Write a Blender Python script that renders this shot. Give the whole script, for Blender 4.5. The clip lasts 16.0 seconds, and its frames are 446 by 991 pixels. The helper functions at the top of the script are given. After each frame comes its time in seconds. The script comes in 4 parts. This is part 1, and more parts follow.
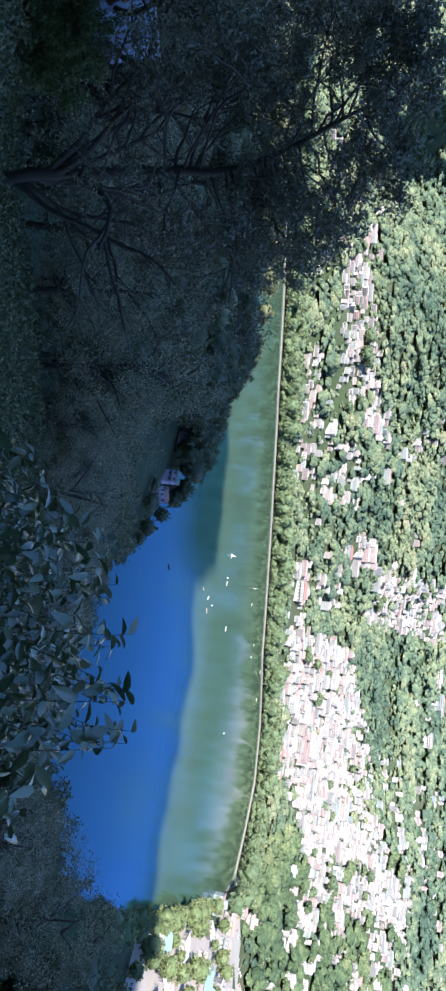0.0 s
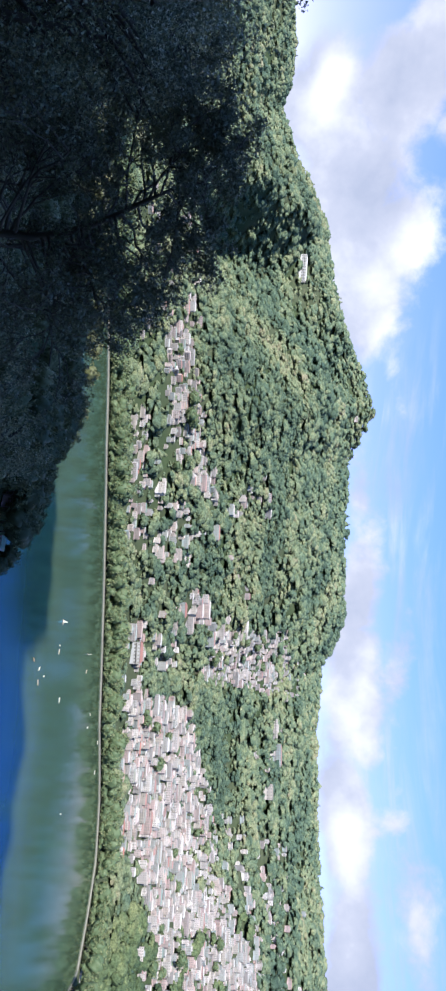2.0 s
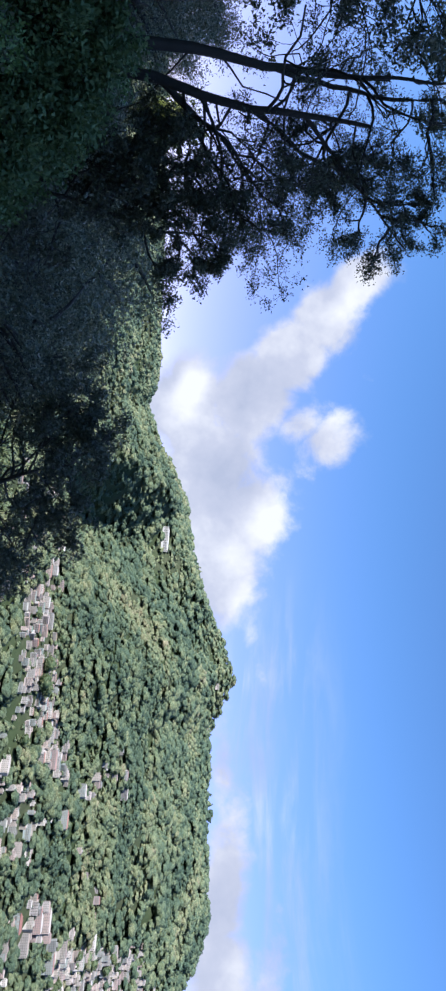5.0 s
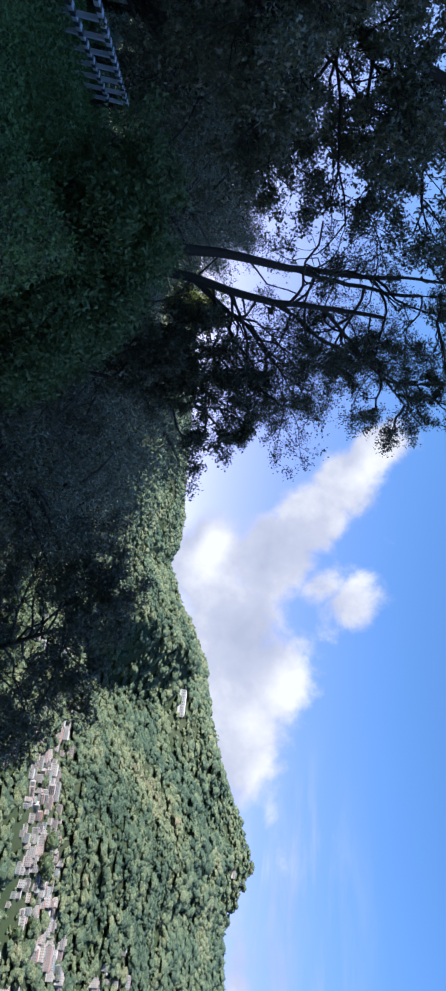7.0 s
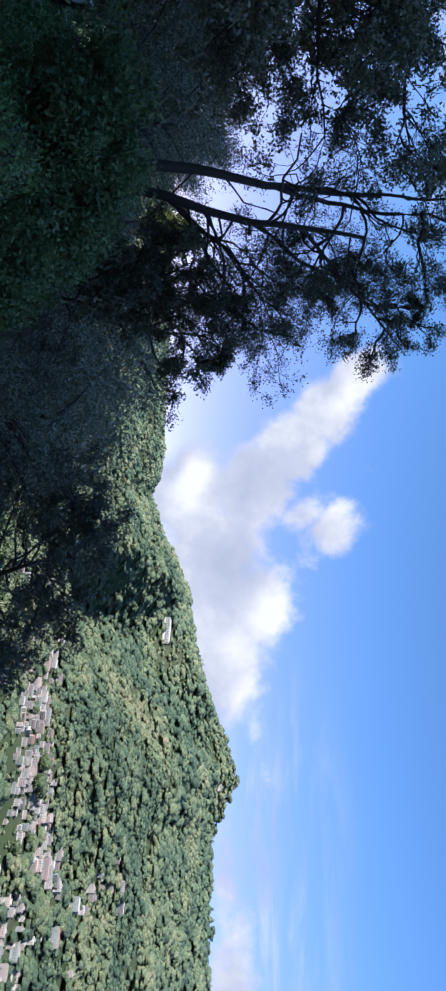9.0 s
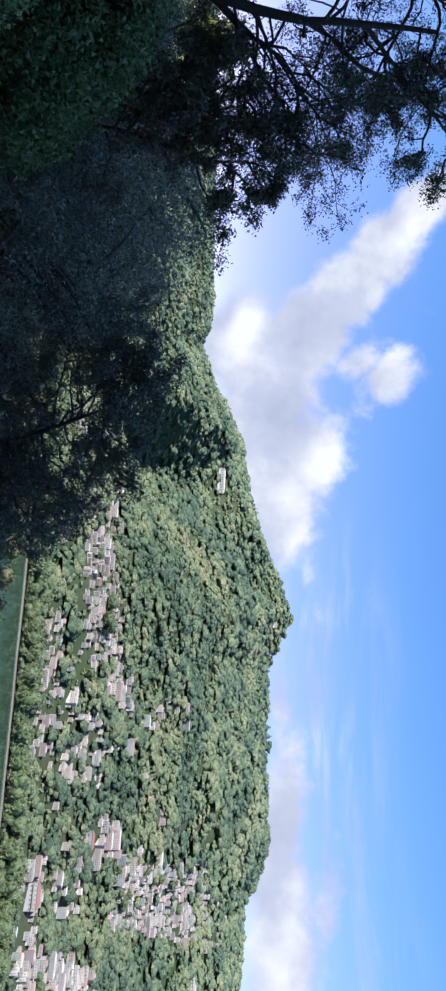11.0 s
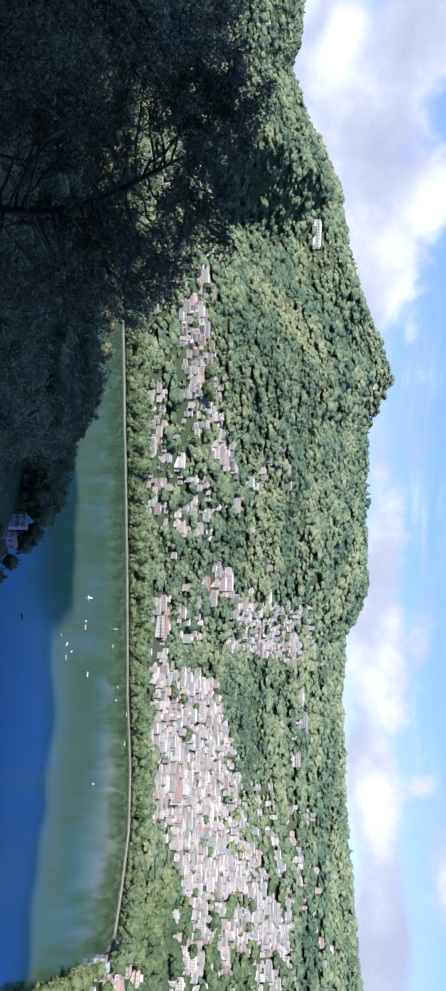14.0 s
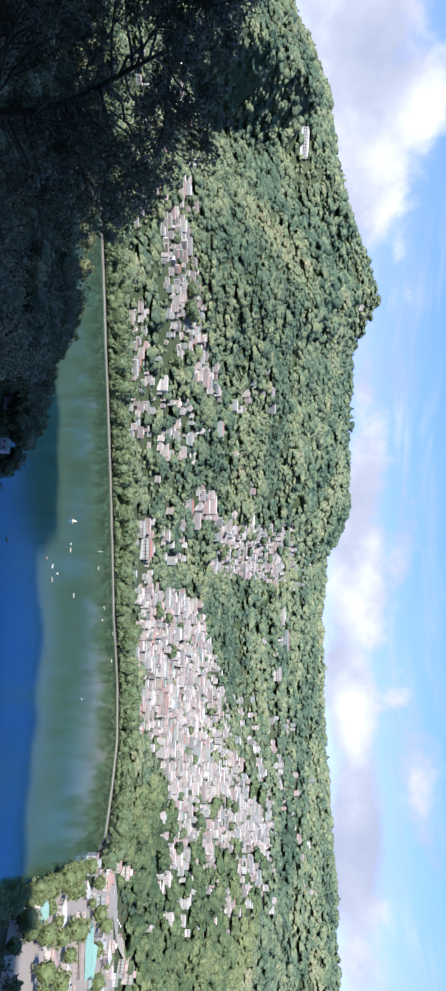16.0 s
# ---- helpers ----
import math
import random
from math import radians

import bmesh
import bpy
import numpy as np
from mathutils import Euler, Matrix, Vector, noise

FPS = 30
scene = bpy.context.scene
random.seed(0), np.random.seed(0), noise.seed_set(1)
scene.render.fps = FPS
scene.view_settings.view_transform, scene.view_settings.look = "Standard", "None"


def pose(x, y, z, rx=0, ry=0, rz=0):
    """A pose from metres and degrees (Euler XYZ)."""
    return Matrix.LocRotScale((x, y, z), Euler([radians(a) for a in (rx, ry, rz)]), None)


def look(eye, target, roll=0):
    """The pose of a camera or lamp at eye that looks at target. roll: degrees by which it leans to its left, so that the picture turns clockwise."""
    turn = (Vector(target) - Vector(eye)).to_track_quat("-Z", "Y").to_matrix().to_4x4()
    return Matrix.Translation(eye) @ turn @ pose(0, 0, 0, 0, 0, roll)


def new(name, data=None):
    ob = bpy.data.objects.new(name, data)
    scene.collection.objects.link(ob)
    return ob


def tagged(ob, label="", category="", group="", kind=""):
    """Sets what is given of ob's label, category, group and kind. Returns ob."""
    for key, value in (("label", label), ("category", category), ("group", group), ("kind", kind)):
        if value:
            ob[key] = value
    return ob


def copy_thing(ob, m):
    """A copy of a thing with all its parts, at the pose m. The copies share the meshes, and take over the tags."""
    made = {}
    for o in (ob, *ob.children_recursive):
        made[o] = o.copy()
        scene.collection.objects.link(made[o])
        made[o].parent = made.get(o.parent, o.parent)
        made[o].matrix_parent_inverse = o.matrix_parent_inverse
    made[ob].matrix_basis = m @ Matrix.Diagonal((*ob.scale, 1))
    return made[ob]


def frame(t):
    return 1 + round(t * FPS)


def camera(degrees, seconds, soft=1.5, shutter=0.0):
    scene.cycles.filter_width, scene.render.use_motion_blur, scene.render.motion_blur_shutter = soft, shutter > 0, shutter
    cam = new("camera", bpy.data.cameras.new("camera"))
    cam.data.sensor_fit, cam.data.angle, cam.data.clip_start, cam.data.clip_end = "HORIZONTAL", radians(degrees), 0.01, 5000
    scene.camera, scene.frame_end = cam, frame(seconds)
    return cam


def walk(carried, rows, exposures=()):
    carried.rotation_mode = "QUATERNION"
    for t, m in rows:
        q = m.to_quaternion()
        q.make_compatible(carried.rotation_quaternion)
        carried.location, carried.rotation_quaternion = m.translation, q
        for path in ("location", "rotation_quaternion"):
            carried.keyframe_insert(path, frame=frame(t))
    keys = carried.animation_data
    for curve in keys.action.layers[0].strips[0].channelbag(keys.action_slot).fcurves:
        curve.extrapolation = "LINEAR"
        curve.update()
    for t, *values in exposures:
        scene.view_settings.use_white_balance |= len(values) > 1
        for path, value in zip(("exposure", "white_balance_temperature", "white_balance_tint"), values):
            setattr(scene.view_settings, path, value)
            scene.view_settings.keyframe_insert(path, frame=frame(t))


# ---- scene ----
# ---------------------------------------------------------------- camera
# The camera stands on a slope above a lake (water level z = 0) and turns about the holder.
EYE = Vector((0.0, 0.0, 72.0))
ARM = 0.37
cam = camera(36.6, 16.0, soft=2.6)
# seconds, bearing (clockwise from +y), elevation, roll
TURNS = [
    (0.0, 1.47, -12.84, 5.62), (0.5, 1.33, -9.49, 5.95), (1.0, -2.47, -5.02, 4.71), (1.5, -3.61, -1.19, 4.44),
    (2.0, -4.59, 1.03, 2.73), (2.5, -10.74, 2.44, 2.88), (3.0, -17.11, 4.15, 4.30), (3.5, -21.63, 5.76, 4.92),
    (4.0, -22.87, 10.07, 5.52), (4.2, -23.16, 10.74, 5.37), (6.3, -38.10, 8.51, 8.92), (6.5, -38.95, 8.02, 9.35),
    (7.0, -41.05, 7.39, 9.42), (7.5, -41.99, 7.59, 8.22), (8.0, -41.31, 8.72, 7.09), (8.2, -40.30, 9.11, 7.20),
    (10.3, -27.06, 8.33, 5.63), (10.5, -25.64, 7.91, 5.29), (11.0, -22.27, 6.75, 4.61), (11.5, -20.18, 5.44, 4.31),
    (12.0, -17.26, 4.42, 3.08), (12.5, -13.90, 3.44, 2.39), (13.0, -10.23, 1.69, 1.00), (13.5, -5.93, -0.03, 0.40),
    (14.0, -2.25, -0.58, 0.99), (14.5, 0.06, -0.51, 1.70), (15.0, 1.79, -0.01, 1.99), (15.5, 3.23, 0.48, 1.42),
    (16.0, 4.21, 0.93, 0.91)]


def heading(bearing, elevation):
    a, e = radians(bearing), radians(elevation)
    return Vector((math.sin(a) * math.cos(e), math.cos(a) * math.cos(e), math.sin(e)))


CAM_ROWS = []
for t, b, e, r in TURNS:
    ahead = heading(b, e)
    eye = EYE + ARM * ahead
    CAM_ROWS.append((t, look(eye, eye + ahead, 90 + r)))
EXPOSURES = [(0.0, 1.7), (0.5, 1.57), (1.0, 1.38), (1.5, 1.18), (2.5, 1.0), (4.0, 0.92), (6.5, 0.92), (8.0, 0.94), (10.5, 0.92), (12.5, 1.0), (14.0, 1.06), (16.0, 1.06)]
walk(cam, CAM_ROWS, EXPOSURES)

# ---------------------------------------------------------------- light
SUN_BEARING, SUN_ELEVATION = 212.0, 35.0
sun = new("sun", bpy.data.lights.new("sun", "SUN"))
sun.data.energy, sun.data.angle, sun.data.color = 5.0, radians(0.5), (1.0, 0.955, 0.90)
sun.matrix_world = look(heading(SUN_BEARING, SUN_ELEVATION) * 900, (0, 0, 0))


class Graph:
    """Small helper to write node trees."""

    def __init__(self, tree):
        self.tree = tree
        tree.nodes.clear()

    def node(self, kind, **settings):
        n = self.tree.nodes.new(kind)
        for key, value in settings.items():
            setattr(n, key, value)
        return n

    def put(self, value, socket):
        if hasattr(value, "is_output"):
            self.tree.links.new(value, socket)
        else:
            socket.default_value = value

    def math(self, op, a, b=0.0, c=None, clamp=False):
        n = self.node("ShaderNodeMath", operation=op, use_clamp=clamp)
        self.put(a, n.inputs[0])
        self.put(b, n.inputs[1])
        if c is not None:
            self.put(c, n.inputs[2])
        return n.outputs[0]

    def ramp(self, value, lo, hi, a=0.0, b=1.0):
        n = self.node("ShaderNodeMapRange", interpolation_type="SMOOTHSTEP")
        for i, v in enumerate((value, lo, hi, a, b)):
            self.put(v, n.inputs[i])
        return n.outputs[0]

    def noise(self, vector, scale, detail=4.0, rough=0.55, distortion=0.0):
        n = self.node("ShaderNodeTexNoise")
        if vector is not None:
            self.put(vector, n.inputs["Vector"])
        for key, v in (("Scale", scale), ("Detail", detail), ("Roughness", rough), ("Distortion", distortion)):
            n.inputs[key].default_value = v
        return n.outputs["Fac"]

    def mix(self, fac, a, b, blend="MIX"):
        n = self.node("ShaderNodeMix", data_type="RGBA", blend_type=blend)
        self.put(fac, n.inputs[0])
        self.put(a, n.inputs[6])
        self.put(b, n.inputs[7])
        return n.outputs[2]

    def colours(self, fac, stops):
        n = self.node("ShaderNodeValToRGB")
        ramp = n.color_ramp
        while len(ramp.elements) < len(stops):
            ramp.elements.new(0.5)
        for el, (at, col) in zip(ramp.elements, stops):
            el.position, el.color = at, (*col, 1)
        self.put(fac, n.inputs[0])
        return n.outputs[0]


def cloud_field(g, bearing, elevation, masses):
    """The strongest of several soft ovals in the sky."""
    total = None
    for b, e, half, high, tilt, weight in masses:
        c, s = math.cos(radians(tilt)), math.sin(radians(tilt))
        db, de = g.math("SUBTRACT", bearing, b), g.math("SUBTRACT", elevation, e)
        u = g.math("ADD", g.math("MULTIPLY", db, c / half), g.math("MULTIPLY", de, -s / half))
        v = g.math("ADD", g.math("MULTIPLY", db, s / high), g.math("MULTIPLY", de, c / high))
        far = g.math("ADD", g.math("MULTIPLY", u, u), g.math("MULTIPLY", v, v))
        bump = g.math("MULTIPLY", g.math("EXPONENT", g.math("MULTIPLY", far, -0.8)), weight)
        total = bump if total is None else g.math("MAXIMUM", total, bump)
    return total


def make_world():
    world = bpy.data.worlds.new("world")
    scene.world = world
    world.use_nodes = True
    g = Graph(world.node_tree)
    sky = g.node("ShaderNodeTexSky", sky_type="NISHITA", sun_disc=False)
    sky.sun_elevation, sky.sun_rotation = radians(SUN_ELEVATION), radians(SUN_BEARING)
    sky.altitude, sky.air_density, sky.dust_density, sky.ozone_density = 1900.0, 1.0, 0.4, 2.5
    where = g.node("ShaderNodeTexCoord").outputs["Generated"]
    split = g.node("ShaderNodeSeparateXYZ")
    g.put(where, split.inputs[0])
    x, y, z = split.outputs
    bearing = g.math("MULTIPLY", g.math("ARCTAN2", x, y), 57.29578)
    elevation = g.math("MULTIPLY", g.math("ARCSINE", z), 57.29578)
    # clouds: bearing, elevation, half length, half height, tilt, weight
    masses = [
        (-47.0, 19.2, 3.2, 2.0, 35, 1.0), (-44.0, 17.4, 3.6, 2.5, 28, 1.0), (-40.4, 15.2, 3.8, 2.6, 35, 1.0), (-36.0, 12.0, 4.2, 3.4, 35, 1.0),
        (-34.6, 7.2, 4.6, 3.4, 0, 1.0), (-29.8, 9.6, 5.0, 4.4, 0, 1.0), (-26.0, 12.4, 3.8, 4.6, 0, 1.0), (-21.6, 11.4, 4.0, 3.6, -10, 1.0),
        (-33.4, 19.2, 2.8, 2.3, 40, 0.70), (-34.6, 16.8, 2.6, 2.0, 60, 0.60), (-13.0, 15.4, 7.5, 1.0, -14, 0.34),
        (2.0, 12.8, 7.0, 1.7, 5, 0.72), (11.5, 12.2, 7.0, 2.2, 0, 0.9), (20.0, 11.4, 8.0, 2.0, -4, 0.9),
        (31.0, 11.2, 9.0, 2.2, 4, 0.9), (-5.0, 12.6, 6.0, 1.4, 0, 0.52)]
    masses += [
        (60.0, 14.0, 14.0, 4.0, 0, 0.8), (8.0, 16.0, 8.0, 1.6, 10, 0.42), (26.0, 15.8, 9.0, 2.0, -8, 0.45),
        (-75.0, 24.0, 12.0, 5.0, 0, 0.7), (-110.0, 20.0, 16.0, 5.0, 0, 0.8), (150.0, 25.0, 20.0, 6.0, 0, 0.8)]
    # sunlit heads of the clouds
    heads = [
        (-36.3, 7.2, 1.9, 1.3, 0, 1.5), (-25.6, 15.4, 2.4, 2.2, 0, 1.3), (-45.4, 19.4, 2.6, 1.5, 35, 1.1), (-22.4, 12.6, 2.0, 1.6, 0, 0.8),
        (-19.6, 13.6, 1.6, 1.3, 0, 0.8), (-33.6, 20.0, 2.0, 1.0, 40, 0.5), (15.5, 12.4, 3.0, 1.2, 0, 0.9), (11.0, 13.2, 2.0, 0.9, 0, 0.5), (23.0, 11.4, 3.0, 1.0, 0, 0.8), (29.0, 11.2, 2.5, 1.0, 0, 0.7)]
    total = cloud_field(g, bearing, elevation, masses)
    bright = cloud_field(g, bearing, elevation, heads)

    billow = g.noise(where, 13.0, 7.0, 0.58, 0.3)
    wisps = g.noise(where, 30.0, 5.0, 0.6)
    shape = g.math("ADD", total, g.math("MULTIPLY", g.math("SUBTRACT", billow, 0.5), 1.0))
    shape = g.math("ADD", shape, g.math("MULTIPLY", g.math("SUBTRACT", wisps, 0.5), 0.35))
    cover = g.ramp(shape, 0.22, 0.62)
    streaks = g.node("ShaderNodeMapping")
    streaks.inputs["Rotation"].default_value, streaks.inputs["Scale"].default_value = (0, 0.25, 0.4), (2.0, 3.0, 16.0)
    g.put(where, streaks.inputs[0])
    veil = g.ramp(g.noise(streaks.outputs[0], 2.2, 6.0, 0.6, 0.4), 0.42, 0.75, 0.0, 0.7)
    veil = g.math("MULTIPLY", veil, g.ramp(elevation, 24.0, 12.0))
    veil = g.math("MULTIPLY", veil, g.ramp(bearing, -24.0, -10.0))
    cover = g.math("MAXIMUM", cover, veil)
    cover = g.math("MULTIPLY", cover, g.ramp(elevation, -4.0, 2.0))
    inner = g.math("ADD", g.math("MULTIPLY", g.noise(where, 8.0, 5.0, 0.55), 0.75), g.math("MULTIPLY", billow, 0.25))
    inner = g.math("ADD", inner, g.math("MULTIPLY", bright, 0.18))
    puff = g.colours(inner, [(0.36, (2.2, 2.5, 3.4)), (0.50, (2.75, 3.0, 3.85)), (0.68, (4.2, 4.4, 4.9))])
    hue = g.mix(g.ramp(elevation, 5.0, 27.0), (1.04, 0.79, 1.10, 1), (0.74, 1.05, 1.34, 1))
    clear = g.mix(1.0, sky.outputs[0], hue, "MULTIPLY")
    mixed = g.mix(cover, clear, puff)
    back = g.node("ShaderNodeBackground")
    g.put(mixed, back.inputs[0])
    back.inputs[1].default_value = 0.12
    out = g.node("ShaderNodeOutputWorld")
    g.put(back.outputs[0], out.inputs[0])


make_world()

# ---------------------------------------------------------------- materials


def surface(name, rough=0.8, metal=0.0, spec=0.3):
    mat = bpy.data.materials.new(name)
    mat.use_nodes = True
    g = Graph(mat.node_tree)
    out = g.node("ShaderNodeOutputMaterial")
    shader = g.node("ShaderNodeBsdfPrincipled")
    shader.inputs["Roughness"].default_value = rough
    shader.inputs["Metallic"].default_value = metal
    shader.inputs["Specular IOR Level"].default_value = spec
    g.put(shader.outputs[0], out.inputs[0])
    return mat, g, shader


def relief(g, shader, height, distance, strength=0.6):
    n = g.node("ShaderNodeBump")
    n.inputs["Strength"].default_value, n.inputs["Distance"].default_value = strength, distance
    g.put(height, n.inputs["Height"])
    g.put(n.outputs[0], shader.inputs["Normal"])


def place_of(g):
    return g.node("ShaderNodeNewGeometry").outputs["Position"]


def local_of(g):
    return g.node("ShaderNodeTexCoord").outputs["Object"]


def island_of(g):
    return g.node("ShaderNodeNewGeometry").outputs["Random Per Island"]


def object_random(g):
    return g.node("ShaderNodeObjectInfo").outputs["Random"]


def paint(name, stops, scale=3.0, rough=0.7, by="object", bump=0.004, metal=0.0, spec=0.3):
    """A painted, plastered or bare surface: stained colour with fine relief; by: object or island varies the tone."""
    mat, g, shader = surface(name, rough, metal, spec)
    spot = local_of(g)
    broad = g.noise(spot, scale * 0.25, 4)
    fine = g.noise(spot, scale * 6, 5, 0.6)
    pick = object_random(g) if by == "object" else island_of(g)
    base = g.colours(pick, stops)
    stain = g.mix(g.ramp(broad, 0.42, 0.72, 0.0, 0.5), base, g.mix(0.55, base, (0.12, 0.11, 0.10, 1)))
    tone = g.mix(g.ramp(fine, 0.3, 0.7, 0.0, 0.25), stain, g.mix(0.4, stain, (0.05, 0.05, 0.05, 1)))
    g.put(tone, shader.inputs["Base Color"])
    relief(g, shader, fine, bump)
    return mat


def foliage(name, stops, through_light=0.2, rough=0.55, spec=0.3, scale=0.35):
    """Leaves: tone by island and by patch, some light through them."""
    mat, g, shader = surface(name, rough, 0.0, spec)
    patch = g.noise(place_of(g), scale, 3)
    pick = g.math("ADD", g.math("MULTIPLY", island_of(g), 0.65), g.math("MULTIPLY", patch, 0.45), clamp=True)
    tone = g.colours(pick, stops)
    g.put(tone, shader.inputs["Base Color"])
    if through_light:
        glow = g.node("ShaderNodeBsdfTranslucent")
        g.put(tone, glow.inputs[0])
        both = g.node("ShaderNodeMixShader")
        both.inputs[0].default_value = through_light
        g.put(shader.outputs[0], both.inputs[1])
        g.put(glow.outputs[0], both.inputs[2])
        out = next(n for n in g.tree.nodes if n.bl_idname == "ShaderNodeOutputMaterial")
        g.put(both.outputs[0], out.inputs[0])
    return mat


def forest_material(name, stops):
    mat, g, shader = surface(name, 0.85, 0.0, 0.08)
    spot = place_of(g)
    patch = g.noise(spot, 0.006, 4)
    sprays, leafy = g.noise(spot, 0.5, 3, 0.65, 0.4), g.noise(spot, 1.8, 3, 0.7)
    pick = g.math("ADD", g.math("MULTIPLY", island_of(g), 0.26), g.ramp(g.math("ADD", g.math("MULTIPLY", patch, 0.6), g.math("MULTIPLY", g.noise(spot, 0.045, 3, 0.6), 0.4)), 0.34, 0.66, 0.10, 0.76), clamp=True)
    tone = g.colours(pick, stops)
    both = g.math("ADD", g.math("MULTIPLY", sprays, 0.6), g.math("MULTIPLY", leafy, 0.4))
    # shade between the leaf sprays put into the colour: hollows go near black-green
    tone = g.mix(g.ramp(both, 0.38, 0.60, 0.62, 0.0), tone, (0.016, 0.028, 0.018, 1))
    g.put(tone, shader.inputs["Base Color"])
    relief(g, shader, both, 3.0, 1.0)
    return mat


def ground_material():
    mat, g, shader = surface("grassy_earth", 0.95, 0.0, 0.1)
    spot = place_of(g)
    broad, mid, fine = g.noise(spot, 0.01, 5), g.noise(spot, 0.12, 5, 0.6), g.noise(spot, 3.0, 4, 0.7)
    earth = g.colours(mid, [(0.3, (0.040, 0.050, 0.032)), (0.55, (0.052, 0.066, 0.038)), (0.8, (0.105, 0.105, 0.075))])
    green = g.colours(fine, [(0.3, (0.022, 0.038, 0.020)), (0.7, (0.052, 0.076, 0.034))])
    g.put(g.mix(g.ramp(broad, 0.35, 0.6), green, earth), shader.inputs["Base Color"])
    relief(g, shader, g.math("ADD", mid, fine), 0.15)
    return mat


def water_material():
    """Turbid green water under a mirror that grows, and pales from blue, towards grazing views."""
    mat, g, shader = surface("lake_water", 0.9, 0.0, 0.0)
    spot = place_of(g)
    streak = g.node("ShaderNodeMapping")
    streak.inputs["Scale"].default_value = (0.6, 1.6, 1.0)
    g.put(spot, streak.inputs[0])
    wind = g.noise(streak.outputs[0], 0.012, 3)
    g.put(g.colours(wind, [(0.3, (0.036, 0.064, 0.038)), (0.7, (0.051, 0.078, 0.045))]), shader.inputs["Base Color"])
    ripples = g.math("ADD", g.noise(streak.outputs[0], 0.9, 3), g.math("MULTIPLY", g.noise(spot, 0.11, 2), 1.5))
    bump = g.node("ShaderNodeBump")
    bump.inputs["Strength"].default_value, bump.inputs["Distance"].default_value = 0.35, 0.05
    g.put(ripples, bump.inputs["Height"])
    mirror = g.node("ShaderNodeBsdfGlossy")
    g.put(g.ramp(wind, 0.35, 0.7, 0.03, 0.08), mirror.inputs["Roughness"])
    g.put(bump.outputs[0], mirror.inputs["Normal"])
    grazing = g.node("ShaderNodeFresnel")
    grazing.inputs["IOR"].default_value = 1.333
    # deep blue of the mirrored sky painted into the mirror colour, near white at grazing
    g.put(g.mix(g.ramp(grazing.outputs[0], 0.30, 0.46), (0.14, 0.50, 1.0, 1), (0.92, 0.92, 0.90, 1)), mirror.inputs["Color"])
    both = g.node("ShaderNodeMixShader")
    g.put(grazing.outputs[0], both.inputs[0])
    g.put(shader.outputs[0], both.inputs[1])
    g.put(mirror.outputs[0], both.inputs[2])
    out = next(n for n in g.tree.nodes if n.bl_idname == "ShaderNodeOutputMaterial")
    g.put(both.outputs[0], out.inputs[0])
    return mat


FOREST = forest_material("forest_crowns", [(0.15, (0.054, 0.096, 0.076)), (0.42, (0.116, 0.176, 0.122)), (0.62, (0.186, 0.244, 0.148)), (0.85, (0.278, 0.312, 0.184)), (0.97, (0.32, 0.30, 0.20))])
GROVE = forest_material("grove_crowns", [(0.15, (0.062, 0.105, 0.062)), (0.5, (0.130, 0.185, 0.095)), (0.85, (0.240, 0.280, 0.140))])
GROUND = ground_material()
WATER = water_material()
LEAF_DARK = foliage("dark_leaves", [(0.1, (0.075, 0.080, 0.045)), (0.5, (0.165, 0.168, 0.092)), (0.9, (0.33, 0.31, 0.18))], 0.15, 0.36, 0.7)
LEAF_FINE = foliage("fine_leaves", [(0.1, (0.066, 0.070, 0.046)), (0.6, (0.118, 0.122, 0.070)), (0.95, (0.20, 0.195, 0.11))], 0.2, 0.4, 0.6)
LEAF_BRIGHT = foliage("sunlit_leaves", [(0.1, (0.07, 0.11, 0.025)), (0.9, (0.16, 0.20, 0.05))], 0.3)
LEAF_GRASS = foliage("bank_grass", [(0.1, (0.085, 0.15, 0.048)), (0.9, (0.20, 0.29, 0.09))], 0.1)
LEAF_SUN = foliage("flat_leaves", [(0.1, (0.10, 0.15, 0.065)), (0.5, (0.17, 0.215, 0.095)), (0.9, (0.28, 0.29, 0.15))], 0.3)
LEAF_POINT = foliage("point_leaves", [(0.1, (0.050, 0.062, 0.034)), (0.5, (0.100, 0.115, 0.058)), (0.9, (0.19, 0.195, 0.10))], 0.15, 0.5, 0.25)
LEAF_BANK = foliage("bank_bush_leaves", [(0.1, (0.066, 0.11, 0.042)), (0.9, (0.17, 0.23, 0.085))], 0.1)
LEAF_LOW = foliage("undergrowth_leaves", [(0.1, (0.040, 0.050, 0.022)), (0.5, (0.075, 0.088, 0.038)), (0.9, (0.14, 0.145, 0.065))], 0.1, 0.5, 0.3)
SAND = paint("sandy_ground", [(0.0, (0.27, 0.24, 0.22)), (1.0, (0.32, 0.29, 0.26))], 0.3, 0.95)
LEAF_SHORE = foliage("shore_leaves", [(0.1, (0.080, 0.130, 0.070)), (0.5, (0.160, 0.215, 0.115)), (0.9, (0.28, 0.30, 0.165))], 0.3, scale=0.05)
LEAF_SHRUB = foliage("shrub_leaves", [(0.1, (0.035, 0.058, 0.024)), (0.55, (0.075, 0.105, 0.046)), (0.92, (0.30, 0.32, 0.20))], 0.15, 0.22, 1.0, 3.0)
BARK = paint("bark", [(0.0, (0.075, 0.062, 0.052)), (1.0, (0.12, 0.10, 0.082))], 4.0, 0.95, bump=0.02, spec=0.1)
STEM = paint("green_stem", [(0.0, (0.05, 0.07, 0.03)), (1.0, (0.08, 0.08, 0.04))], 8.0, 0.7)
